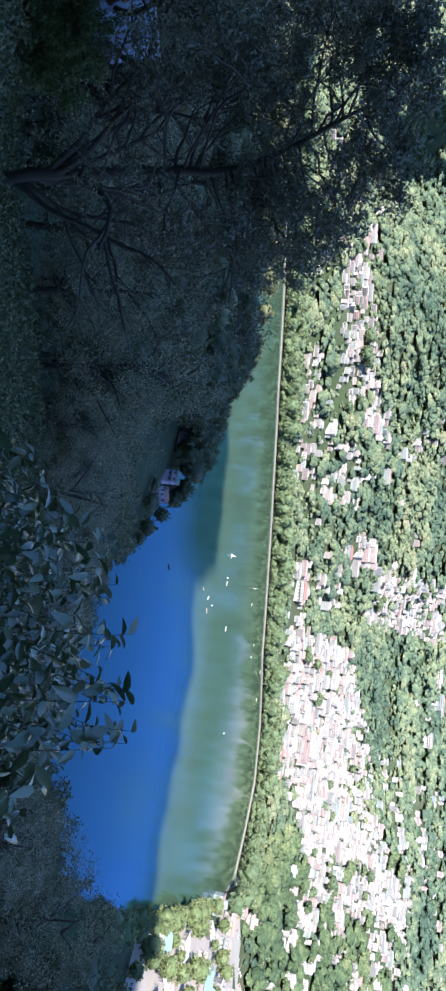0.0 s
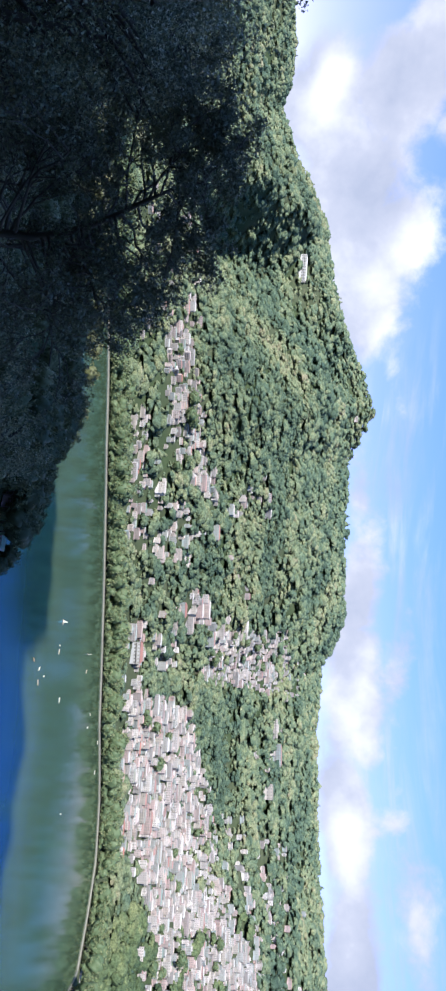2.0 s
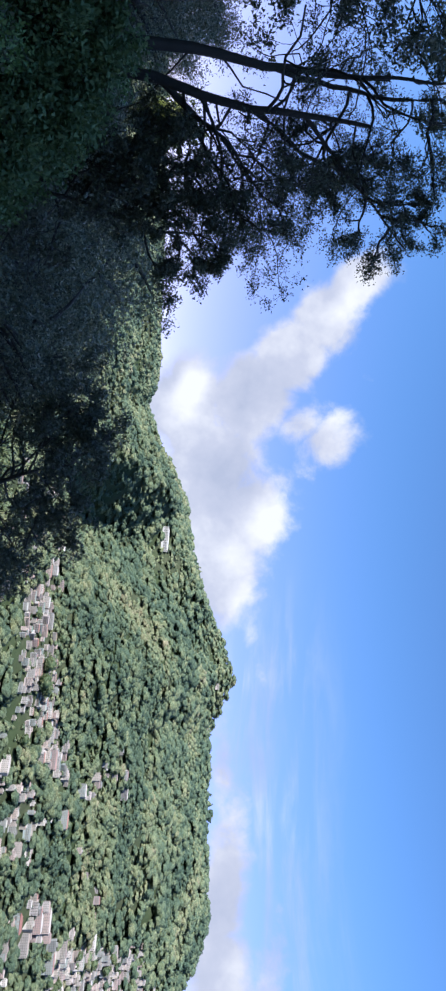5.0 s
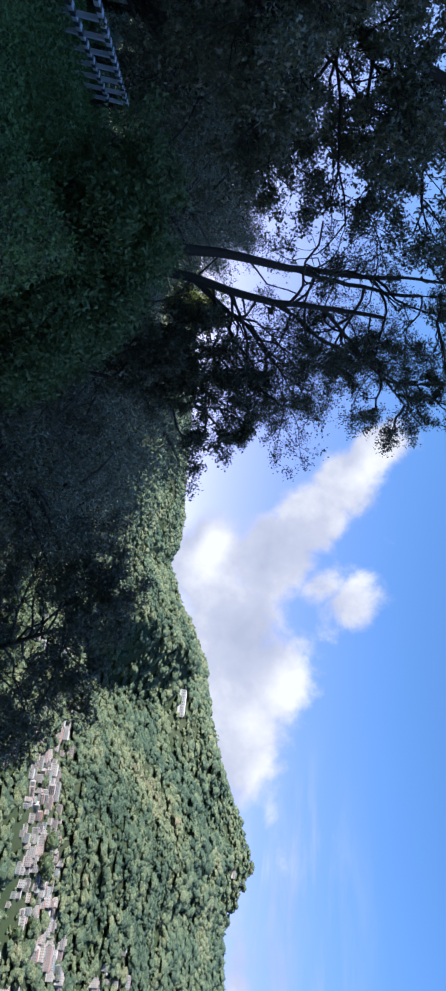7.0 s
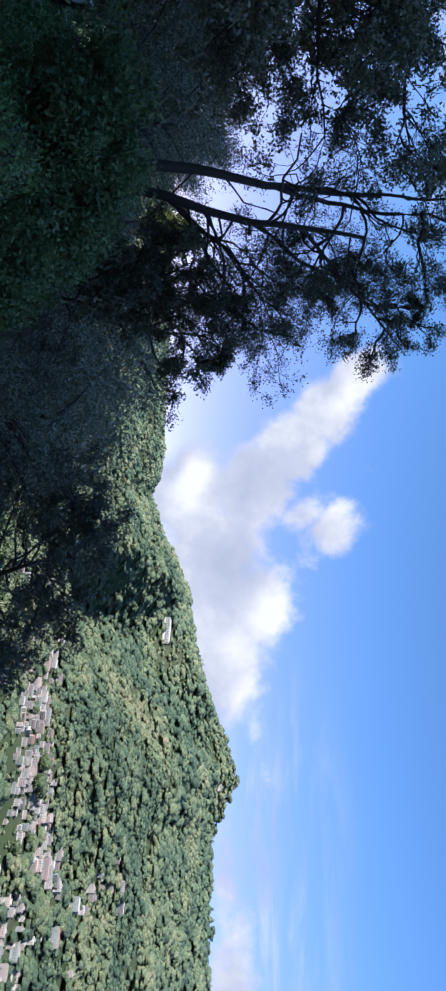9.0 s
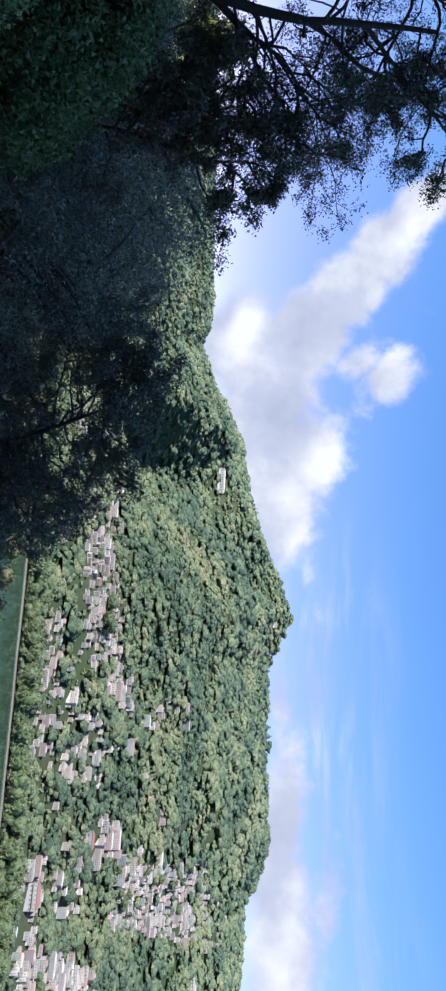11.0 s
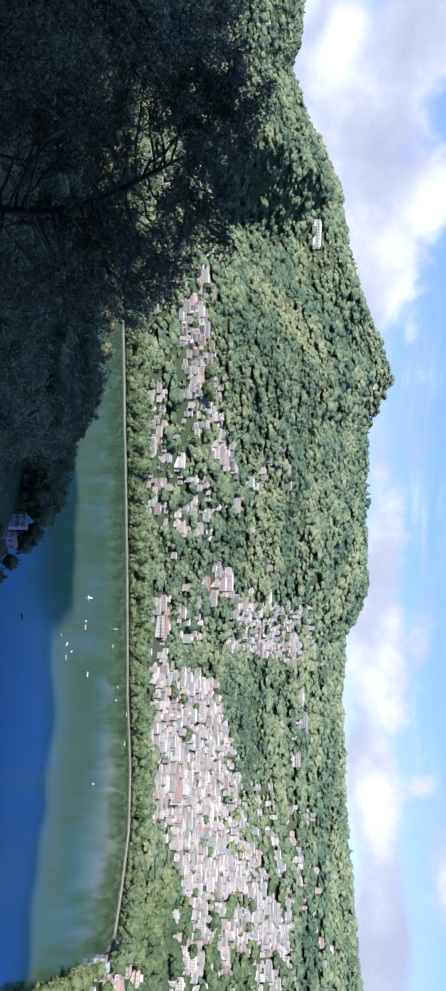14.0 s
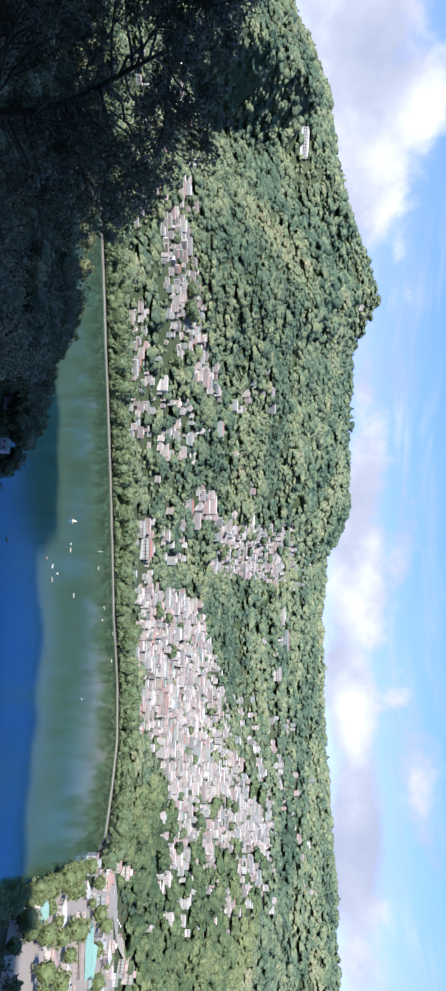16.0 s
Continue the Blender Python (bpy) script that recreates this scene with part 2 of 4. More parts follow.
HOUSE_TONES = [(0.0, (0.42, 0.40, 0.40)), (0.13, (0.27, 0.25, 0.23)), (0.27, (0.47, 0.46, 0.47)), (0.4, (0.34, 0.24, 0.24)), (0.5, (0.17, 0.17, 0.18)),
               (0.62, (0.38, 0.36, 0.37)), (0.74, (0.19, 0.25, 0.26)), (0.86, (0.29, 0.28, 0.29)), (0.94, (0.40, 0.33, 0.31)), (1.0, (0.52, 0.51, 0.50))]
PLASTER = paint("house_plaster", HOUSE_TONES, 0.6)
PLASTER_FAR = paint("far_house_plaster", HOUSE_TONES, 0.6, by="island")
ROOFING = paint("house_roof", [(0.0, (0.30, 0.29, 0.28)), (0.3, (0.30, 0.14, 0.11)), (0.5, (0.42, 0.41, 0.40)), (0.7, (0.14, 0.21, 0.18)),
                               (0.85, (0.32, 0.22, 0.18)), (1.0, (0.42, 0.42, 0.42))], 0.5, 0.55)
ROOFING_FAR = paint("far_house_roof", [(0.0, (0.24, 0.23, 0.23)), (0.25, (0.28, 0.15, 0.13)), (0.45, (0.46, 0.45, 0.44)), (0.65, (0.16, 0.22, 0.20)),
                                       (0.8, (0.34, 0.28, 0.25)), (1.0, (0.52, 0.51, 0.50))], 0.5, 0.55, by="island")
GREEN_ROOF = paint("green_sheet_roof", [(0.0, (0.15, 0.28, 0.25)), (1.0, (0.20, 0.34, 0.30))], 0.5, 0.45)
RED_ROOF = paint("red_brown_roof", [(0.0, (0.26, 0.13, 0.11)), (1.0, (0.33, 0.18, 0.15))], 0.6, 0.6)
PALE_ROOF = paint("pale_grey_roof", [(0.0, (0.50, 0.50, 0.50)), (1.0, (0.58, 0.58, 0.57))], 0.6, 0.6)
CONCRETE = paint("concrete", [(0.0, (0.22, 0.21, 0.19)), (1.0, (0.28, 0.265, 0.24))], 0.8, 0.9)
WHITE = paint("white_paint", [(0.0, (0.70, 0.70, 0.70)), (1.0, (0.78, 0.78, 0.78))], 2.0, 0.6)
BLACK = paint("black_paint", [(0.0, (0.03, 0.03, 0.03)), (1.0, (0.045, 0.045, 0.045))], 2.0, 0.6)
PALE_SHEET = paint("pale_roof_sheet", [(0.0, (0.48, 0.58, 0.78)), (1.0, (0.54, 0.63, 0.82))], 1.2, 0.5)
LILAC = paint("lilac_plaster", [(0.0, (0.55, 0.46, 0.66)), (1.0, (0.62, 0.50, 0.66))], 0.8)
WOOD = paint("boat_wood", [(0.0, (0.55, 0.50, 0.42)), (0.5, (0.70, 0.68, 0.62)), (1.0, (0.35, 0.22, 0.14))], 2.0, 0.5)
CANVAS = paint("sail_canvas", [(0.0, (0.80, 0.80, 0.78)), (1.0, (0.82, 0.78, 0.70))], 2.0, 0.8)


def glass_material():
    mat, g, shader = surface("window_glass", 0.12, 0.0, 0.6)
    g.put(g.colours(object_random(g), [(0.0, (0.12, 0.125, 0.13)), (1.0, (0.24, 0.235, 0.225))]), shader.inputs["Base Color"])
    return mat


GLASS = glass_material()

# ---------------------------------------------------------------- mesh helpers


def mesh_of(name, verts, faces, mats, smooth=False, index=None):
    """A mesh from numpy arrays: verts (n, 3), faces (m, 3 or 4); index: material slot of each face."""
    verts, faces = np.asarray(verts, np.float32), np.asarray(faces, np.int32)
    me = bpy.data.meshes.new(name)
    m, k = faces.shape
    me.vertices.add(len(verts))
    me.vertices.foreach_set("co", verts.ravel())
    me.loops.add(m * k)
    me.loops.foreach_set("vertex_index", faces.ravel())
    me.polygons.add(m)
    me.polygons.foreach_set("loop_start", np.arange(0, m * k, k, dtype=np.int32))
    me.polygons.foreach_set("loop_total", np.full(m, k, np.int32))
    if index is not None:
        me.polygons.foreach_set("material_index", np.asarray(index, np.int32))
    me.polygons.foreach_set("use_smooth", np.full(m, smooth))
    for mat in mats:
        me.materials.append(mat)
    me.update(calc_edges=True)
    me.validate()
    return me


def child(name, data, parent, label="", m=None):
    ob = new(name, data)
    ob.parent = parent
    if m is not None:
        ob.matrix_basis = m
    return tagged(ob, label)


def part(name, bm, material, parent, label="", m=None):
    """Links a bmesh as one mesh object under a thing or a part."""
    me = bpy.data.meshes.new(name)
    bm.to_mesh(me)
    bm.free()
    me.materials.append(material)
    return child(name, me, parent, label, m)


def empty(name, m, label, category, group="", kind=""):
    ob = new(name)
    ob.matrix_basis = m
    return tagged(ob, label, category, group, kind)


def box(bm, lo, hi, bevel=0.0):
    centre, size = (Vector(lo) + Vector(hi)) / 2, Vector(hi) - Vector(lo)
    made = bmesh.ops.create_cube(bm, size=1.0, matrix=Matrix.Translation(centre) @ Matrix.Diagonal((*size, 1)))
    if bevel:
        edges = list({e for v in made["verts"] for e in v.link_edges})
        bmesh.ops.bevel(bm, geom=edges, offset=bevel, segments=1, affect="EDGES")


def poly(bm, pts):
    bm.faces.new([bm.verts.new(p) for p in pts])


# ---------------------------------------------------------------- the land
BASE = 70.4
# near slope: fall per metre by bearing (minus: it rises)
NEAR_B = (-180, -100, -88, -76, -66, -57, -48, -36, -25, 0, 30, 45, 60, 75, 110, 180)
NEAR_K = (0.0, 0.0, 0.04, 0.13, 0.10, -0.01, 0.28, 0.48, 0.57, 0.52, 0.50, 0.42, 0.26, 0.14, 0.05, 0.0)
# where the near slope meets the water, by bearing
POINT_B = (-180, -46, -44, -30, -16, -9, -3, 2, 8, 12, 180)
POINT_D = (81, 81, 430, 425, 374, 316, 262, 226, 186, 150, 81)
# far shore: distance by bearing
SHORE_B = (-180, -60, -46, -40, -16, -8, 0, 7.3, 14.6, 20.1, 24.3, 27.6, 31.0, 32.6, 33.3, 34.0, 35.5, 37.5, 45, 60, 180)
SHORE_D = (120, 120, 130, 430, 455, 457, 470, 488, 512, 552, 568, 556, 538, 492, 396, 338, 230, 130, 120, 120, 120)
FOOT_B = (-180, -60, -40, -16, 0, 14, 24, 29, 32, 36, 42, 60, 180)
FOOT_D = (430, 430, 450, 476, 492, 534, 590, 590, 605, 650, 720, 720, 500)
# crest of the unseen hill behind: its distance behind the eye, then heights along it set for its shadow edge
CREST_Q = 450.0
CREST_U = (-900, -600, -400, -352, -325, -284, -255, -224, -209, -188, -163, -136, -120, 500, 900)
CREST_H = (120, 170, 360, 540, 534, 558, 550, 532, 545, 545, 539, 544, 541, 540, 300)
# ridge: elevation seen and distance, by bearing
RIDGE_B = (-180, -100, -60, -48, -42.3, -38, -36, -34.7, -33, -31.5, -29.5, -27.6, -25, -22.5, -19, -15.3, -13.4, -12.3, -11, -9, -8, -4, -1, 3.5, 4.8, 7.2, 8.4, 9.6, 14.6, 22, 29, 35, 39, 60, 180)
RIDGE_E = (8, 8, 2, 3.4, 3.95, 4.35, 4.25, 3.75, 4.55, 5.2, 6.5, 7.6, 8.3, 8.72, 10.08, 11.74, 12.7, 13.05, 12.45, 11.6, 11.2, 11.25, 11.2, 11.38, 11.48, 10.75, 10.06, 9.44, 9.2, 9.12, 9.3, 9.4, 9.1, 8.0, 8.0)
RIDGE_D = (1800, 1800, 2300, 2500, 2500, 2500, 2450, 2350, 2150, 2050, 1950, 1880, 1820, 1750, 1700, 1640, 1600, 1600, 1600, 1650, 1680, 1700, 1720, 1780, 1790, 1800, 1820, 1840, 1850, 1880, 1900, 1900, 1900, 1900, 1800)


def wave(x, y, scale, seed):
    """Smooth ups and downs of several sizes, from -1 to 1."""
    rng = np.random.RandomState(seed)
    total, norm = 0.0, 0.0
    for octave in range(5):
        amp, size = 0.55 ** octave, scale / 2.0 ** octave
        for _ in range(4):
            a, ph = rng.uniform(0, 2 * math.pi, 2)
            total = total + amp * np.sin((x * math.cos(a) + y * math.sin(a)) * 2 * math.pi / size + ph)
        norm += amp * 2.2
    return total / norm


def land(bearing, dist):
    """Height of the ground at a bearing and a distance from the eye."""
    b, d = np.asarray(bearing, float), np.asarray(dist, float)
    x, y = d * np.sin(np.radians(b)), d * np.cos(np.radians(b))
    k = np.interp(b, NEAR_B, NEAR_K)
    near = BASE - k * np.clip(d - 1.5, 0, None)
    # below the steep part the slope runs out to a wooded point on the left of the near shore
    reach, knee = np.interp(b, POINT_B, POINT_D), BASE - k * 78.5
    near = np.where((d > 80) & (reach > BASE / np.maximum(k, 0.2)), knee - (d - 80) * knee / (reach - 80), near)
    # the unseen hill behind: it climbs to a long uneven crest, shaped so that its shadow lies over the near slope and
    # half the lake
    back, along = -(0.287 * x + 0.958 * y), 0.958 * x - 0.287 * y
    crest = np.interp(along, CREST_U, CREST_H) + 7 * wave(along, 0.3 * along, 46, 13)
    near = near + np.where(back < CREST_Q, (crest - BASE) * np.clip((back - 2) / (CREST_Q - 2), 0, 1), crest - BASE - 0.5 * (back - CREST_Q))
    near = near + wave(x, y, 40, 3) * np.clip((d - 4) / 30, 0, 1) * 0.8
    shore, foot = np.interp(b, SHORE_B, SHORE_D), np.interp(b, FOOT_B, FOOT_D)
    top_d, top_e = np.interp(b, RIDGE_B, RIDGE_D), np.interp(b, RIDGE_B, RIDGE_E)
    top = EYE.z + top_d * np.tan(np.radians(top_e))
    s = np.clip((d - foot) / (top_d - foot), 0, 1)
    rise = 0.7 + (top - 0.7) * (0.92 * s + 0.08 * s * s)
    rough = np.sin(np.pi * np.clip(s, 0, 1)) ** 0.7
    rise = rise + rough * (26 * wave(x, y, 620, 7) + 9 * wave(x, y, 170, 9))
    # two added spurs: right walls fall steeply into gullies, their own shade standing in for cloud shadow
    for edge, depth, low, high in ((-29.8 + 11 * (s - 0.35), 84, 0.16, 0.74), (-18.6 + 16 * (s - 0.85), 52, 0.70, 1.0)):
        off = b - edge
        tooth = np.where(off < 0, 0.45 * np.exp(-(off / 5.0) ** 2), np.where(off < 3.4, 0.45 - off * 0.426, -1.0 * np.exp(-((off - 3.4) / 4.5) ** 2)))
        rise = rise + depth * tooth * np.sin(np.pi * np.clip((s - low) / (high - low), 0, 1)) ** 0.8
    # nothing on the way rises over the skyline
    rise = np.minimum(rise, EYE.z + d * np.tan(np.radians(top_e)) - 3.0 - 0.03 * np.clip(top_d - d, 0, 300))
    rise = np.where(d > top_d, top - (d - top_d) * 0.25, rise)
    far = np.where(d < shore, -5.0, np.where(d < foot, np.minimum(0.7, -5.0 + (d - shore) * 20), rise))
    return np.maximum(near, far)


def spot_at(bearing, elevation):
    """Place on the far land seen at a bearing and an elevation."""
    d = np.arange(np.interp(bearing, SHORE_B, SHORE_D) + 6 if bearing < 31 else 340.0, 2400.0, 3.0)
    seen = np.degrees(np.arctan2(land(np.full_like(d, bearing), d) - EYE.z, d))
    hit = np.nonzero(seen >= elevation)[0]
    r = d[hit[0]] if len(hit) else 1500.0
    return on_land(bearing, r)


def on_land(bearing, r, lift=0.0):
    a = radians(bearing)
    return Vector((r * math.sin(a), r * math.cos(a), float(land(bearing, r)) + lift))


def build_ground():
    bearings = np.unique(np.concatenate([np.linspace(-180, -160, 20), np.linspace(-160, -105, 190), np.linspace(-105, -80, 20), np.linspace(-80, 50, 360), np.linspace(50, 180, 60)]))[:-1]
    dists = np.concatenate([[0.005], np.geomspace(1.5, 120, 70), np.geomspace(126, 700, 110)[1:], np.geomspace(705, 2500, 80), [2800, 3300, 4000, 4800]])
    bb, dd = np.meshgrid(bearings, dists)
    zz = land(bb, dd)
    verts = np.stack([dd * np.sin(np.radians(bb)), dd * np.cos(np.radians(bb)), zz], -1).reshape(-1, 3)
    n, m = len(bearings), len(dists)
    i = np.arange((m - 1) * n).reshape(m - 1, n)
    j = np.roll(i, -1, axis=1)
    faces = np.stack([i, i + n, j + n, j], -1).reshape(-1, 4)[:, ::-1]
    ob = new("ground", mesh_of("ground", verts, faces, [GROUND], True))
    tagged(ob, "grassy earth slopes and wooded mountain round the lake", "ground", kind="structure")


build_ground()


def build_lake():
    bm = bmesh.new()
    poly(bm, [(-520, 20, 0), (420, 20, 0), (420, 640, 0), (-520, 640, 0)])
    bmesh.ops.recalc_face_normals(bm, faces=bm.faces)
    me = bpy.data.meshes.new("water")
    bm.to_mesh(me)
    bm.free()
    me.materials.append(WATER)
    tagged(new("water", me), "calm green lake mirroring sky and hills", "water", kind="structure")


build_lake()


def ribbon(name, mat, inner, outer, low, high, label, bearings):
    """A band that follows the far shore, between two offsets from the waterline."""
    bm = bmesh.new()
    rows = []
    for b in bearings:
        r, a = float(np.interp(b, SHORE_B, SHORE_D)), radians(b)
        ring = [(r + inner, low), (r + inner, high), (r + outer, high), (r + outer, low)]
        rows.append([bm.verts.new((q * math.sin(a), q * math.cos(a), z)) for q, z in ring])
    for one, two in zip(rows, rows[1:]):
        for i in range(3):
            bm.faces.new((one[i], two[i], two[i + 1], one[i + 1]))
    bmesh.ops.recalc_face_normals(bm, faces=bm.faces)
    me = bpy.data.meshes.new(name)
    bm.to_mesh(me)
    bm.free()
    me.materials.append(mat)
    return tagged(new(name, me), label, name.split("_")[0], kind="structure")


LAKE_STONE = paint("lakeside_stone", [(0.0, (0.18, 0.18, 0.155)), (1.0, (0.215, 0.21, 0.18))], 0.4, 0.95)
ribbon("shore_wall", LAKE_STONE, -0.9, -0.5, -3.0, 0.72, "pale stone lakeside wall along the far shore", np.arange(-40, 32.4, 0.4))
LAKE_ROAD = paint("lakeside_asphalt", [(0.0, (0.17, 0.165, 0.15)), (1.0, (0.21, 0.20, 0.18))], 0.3, 0.9)
ribbon("road", LAKE_ROAD, -0.5, 2.2, 0.3, 0.71, "grey lakeside road behind the shore wall", np.arange(-40, 32.4, 0.4))

# ---------------------------------------------------------------- far houses


def house(name, wide, deep, floors, roof, label, group, roof_mat=None, wall_mat=None):
    """A hill house: walls, roof, a row of windows and a ledge for each storey. Its front looks along -y."""
    storey = 3.0
    high = floors * storey
    base = empty(name, Matrix.Identity(4), label, "house", group)
    bm = bmesh.new()
    box(bm, (-wide / 2, -deep / 2, -6.0), (wide / 2, deep / 2, high), 0.12)
    part("wall", bm, wall_mat or PLASTER, base)
    bm = bmesh.new()
    o = 0.45
    if roof == "flat":
        box(bm, (-wide / 2 - 0.3, -deep / 2 - 0.3, high), (wide / 2 + 0.3, deep / 2 + 0.3, high + 0.35), 0.05)
    else:
        x, y, up = wide / 2 + o, deep / 2 + o, high + deep * 0.22
        inset = x * 0.3 if roof == "hip" else 0.0
        a, b, c, d = (-x, -y, high), (x, -y, high), (x, y, high), (-x, y, high)
        e, f = (-x + inset, 0, up), (x - inset, 0, up)
        for pts in ((a, b, f, e), (c, d, e, f), (b, c, f), (d, a, e), (d, c, b, a)):
            poly(bm, pts)
        bmesh.ops.remove_doubles(bm, verts=bm.verts, dist=0.01)
        bmesh.ops.recalc_face_normals(bm, faces=bm.faces)
    top = part("roof", bm, roof_mat or ROOFING, base)
    if roof == "flat":
        bm = bmesh.new()
        box(bm, (-wide / 4, -1.4, high + 0.353), (wide / 4 - 1.0, 1.6, high + 2.6), 0.05)
        part("stair_head", bm, wall_mat or PLASTER, top)
    for level in range(floors):
        z = level * storey
        bm = bmesh.new()
        count = max(2, int(wide / 2.6))
        for i in range(count):
            cx = -wide / 2 + (i + 0.5) * wide / count
            box(bm, (cx - 0.62, -deep / 2 - 0.05, z + 0.9), (cx + 0.62, -deep / 2 + 0.2, z + 2.3))
        for i in range(max(2, int(deep / 3))):
            cy = -deep / 2 + (i + 0.5) * deep / max(2, int(deep / 3))
            for side in (-1, 1):
                box(bm, (side * wide / 2 - 0.05, cy - 0.55, z + 0.9), (side * wide / 2 + 0.05, cy + 0.55, z + 2.2))
        tagged(part("glazing", bm, GLASS, base), kind="stuff")
        if level:
            bm = bmesh.new()
            box(bm, (-wide / 2 - 0.1, -deep / 2 - 0.9, z - 0.15), (wide / 2 + 0.1, -deep / 2 - 0.02, z))
            slab = part("balcony", bm, CONCRETE, base)
            bm = bmesh.new()
            for i in range(count + 1):
                px = -wide / 2 + i * wide / count
                box(bm, (px - 0.06, -deep / 2 - 0.88, z), (px + 0.06, -deep / 2 - 0.78, z + 0.85))
            box(bm, (-wide / 2 - 0.1, -deep / 2 - 0.9, z + 0.85), (wide / 2 + 0.1, -deep / 2 - 0.76, z + 0.95))
            part("handrail", bm, CONCRETE, slab)
    return base


def facing(place, jitter=0.0):
    """A pose at a place that turns a front towards the lake."""
    return Matrix.Translation(place) @ Matrix.Rotation(math.atan2(-place.x, place.y) + jitter, 4, "Z")


KINDS = [
    house("house", 11, 8, 2, "hip", "pale plastered hill house with a hipped roof", "hill houses"),
    house("house", 15, 9, 3, "hip", "three-storey pale house with a hipped roof", "hill houses"),
    house("house", 13, 9, 4, "flat", "four-storey flat-roofed house with balconies", "hill houses"),
    house("house", 20, 10, 3, "flat", "long pale hotel with rows of balconies", "hill houses"),
    house("house", 9, 8, 3, "flat", "narrow flat-roofed plastered house", "hill houses"),
    house("house", 24, 10, 4, "hip", "large pale hotel with many windows", "hill houses"),
]
# built-up patches: corners as bearing and elevation, then the number of houses
TOWN = [
    (6.9, 1.2, 6.8, 6.6, 11.9, 7.3, 10.6, -0.4, 290), (12.0, -6.4, 13.0, -1.5, 22.6, 1.5, 23.9, -5.4, 440), (22.8, -4.8, 22.6, 1.5, 31.8, 4.6, 31.5, -1.8, 370),
    (28.9, 1.0, 28.8, 4.9, 35.9, 5.0, 36.0, 3.0, 95), (-18.6, -4.4, -18.6, -3.0, -9.7, -1.0, -8.5, -4.0, 85), (-9.0, -3.4, -9.5, -1.2, -3.8, 0.6, -5.0, -1.2, 46)]
SCATTER = [
    (-11.2, -7.2, -11.2, -5.7, -0.4, -5.5, -0.8, -7.0, 40), (-5.6, -5.1, -3.4, -1.5, 1.8, -1.9, 1.0, -4.6, 30), (3.4, -1.5, 3.6, -0.6, 6.4, 0.5, 6.3, -2.4, 13),
    (6.0, -6.4, 6.0, -5.4, 11.5, -5.4, 11.5, -6.4, 16), (7.5, -4.5, 7.2, -2.5, 10.0, -2.4, 10.0, -4.6, 13), (20.1, 1.6, 22.4, 6.6, 29.9, 6.5, 28.1, 4.3, 80)]
SCATTER += [
    (12.6, 3.7, 12.4, 6.4, 17.5, 6.6, 17.0, 4.0, 10), (27.0, 5.0, 26.0, 8.0, 36.0, 8.0, 36.0, 5.0, 34), (29.0, -4.5, 31.0, 0.0, 37.0, 3.0, 37.0, -3.0, 75),
    (-6.0, 2.2, -6.0, 4.6, -3.0, 4.6, -3.0, 2.2, 12), (-30.0, -6.0, -30.0, -2.0, -18.0, -1.5, -18.0, -6.5, 40), (9.0, 7.2, 9.0, 8.4, 12.0, 8.4, 12.0, 7.2, 9), (-10.0, -5.0, -8.0, 2.0, 8.0, 4.0, 8.0, -5.0, 30)]
rng = random.Random(11)
HOUSES, SITES = [], []
for *corners, count in TOWN + SCATTER:
    a, b, c, d = (Vector(corners[i:i + 2]) for i in (0, 2, 4, 6))
    made = 0
    for _ in range(count * 8):
        if made >= count:
            break
        u, v = rng.random(), rng.random()
        p = (a * (1 - v) + b * v) * (1 - u) + (d * (1 - v) + c * v) * u
        place = spot_at(p.x + rng.gauss(0, 0.25), p.y + rng.gauss(0, 0.2))
        if any((place - q).length < 4.8 for q in HOUSES):
            continue
        HOUSES.append(place)
        made += 1
        SITES.append((place.length, place, rng.choice((0, 0, 0, 1, 1, 2, 3, 4, 4, 4, 0, 2, 1, 5)), rng.gauss(0, 0.2), (rng.uniform(0.5, 1.0), rng.uniform(0.46, 0.76), rng.uniform(0.4, 0.78))))
for b, e, kind in ((-8.3, 11.0, 3), (14.3, 5.7, 3), (16.3, 5.9, 5), (19.0, 5.3, 1), (-11.6, 11.7, 3)):
    place = spot_at(b, e)
    HOUSES.append(place)
    SITES.append((0.0, place, kind, 0.0, (0.9, 0.9, 0.7) if e > 10 else (1.6, 1.3, 1.1)))
SITES.sort(key=lambda q: q[0])
rest = []
for n, (_, place, kind, turn, k) in enumerate(SITES):
    m = facing(place, turn)
    near = min(1.0, max(0.72, place.length / 690)) if k[0] < 1.2 else 1.0
    if k[0] < 1.2:
        near *= 0.78 if place.x < 0.07 * place.y else 0.9
    k = tuple(near * q for q in k)
    if n < 292:
        ob = copy_thing(KINDS[kind], m)
        ob.scale = k
    else:
        rest.append((kind, m @ Matrix.Diagonal((*k, 1))))


def build_far_houses():
    """The houses farthest off, too small to pick apart, joined."""
    slots = [PLASTER_FAR, ROOFING_FAR, GLASS, CONCRETE, WHITE]
    verts, loops, index, at = [], [], [], 0
    for kind, m in rest:
        for o in KINDS[kind].children_recursive:
            slot = {"wall": 0, "stair_head": 0, "roof": 1, "glazing": 2}.get(o.name.split(".")[0], 3)
            verts += [m @ v.co for v in o.data.vertices]
            for q in o.data.polygons:
                if q.normal.y > 0.6 or q.normal.z < -0.6:
                    continue
                loops.append([at + i for i in q.vertices])
                index.append(slot)
            at += len(o.data.vertices)
    me = bpy.data.meshes.new("distant_houses")
    me.from_pydata(verts, [], loops)
    for mat in slots:
        me.materials.append(mat)
    me.polygons.foreach_set("material_index", index)
    me.update()
    tagged(new("distant_houses", me), "distant pale houses crowded on the hillside", "houses", kind="stuff")


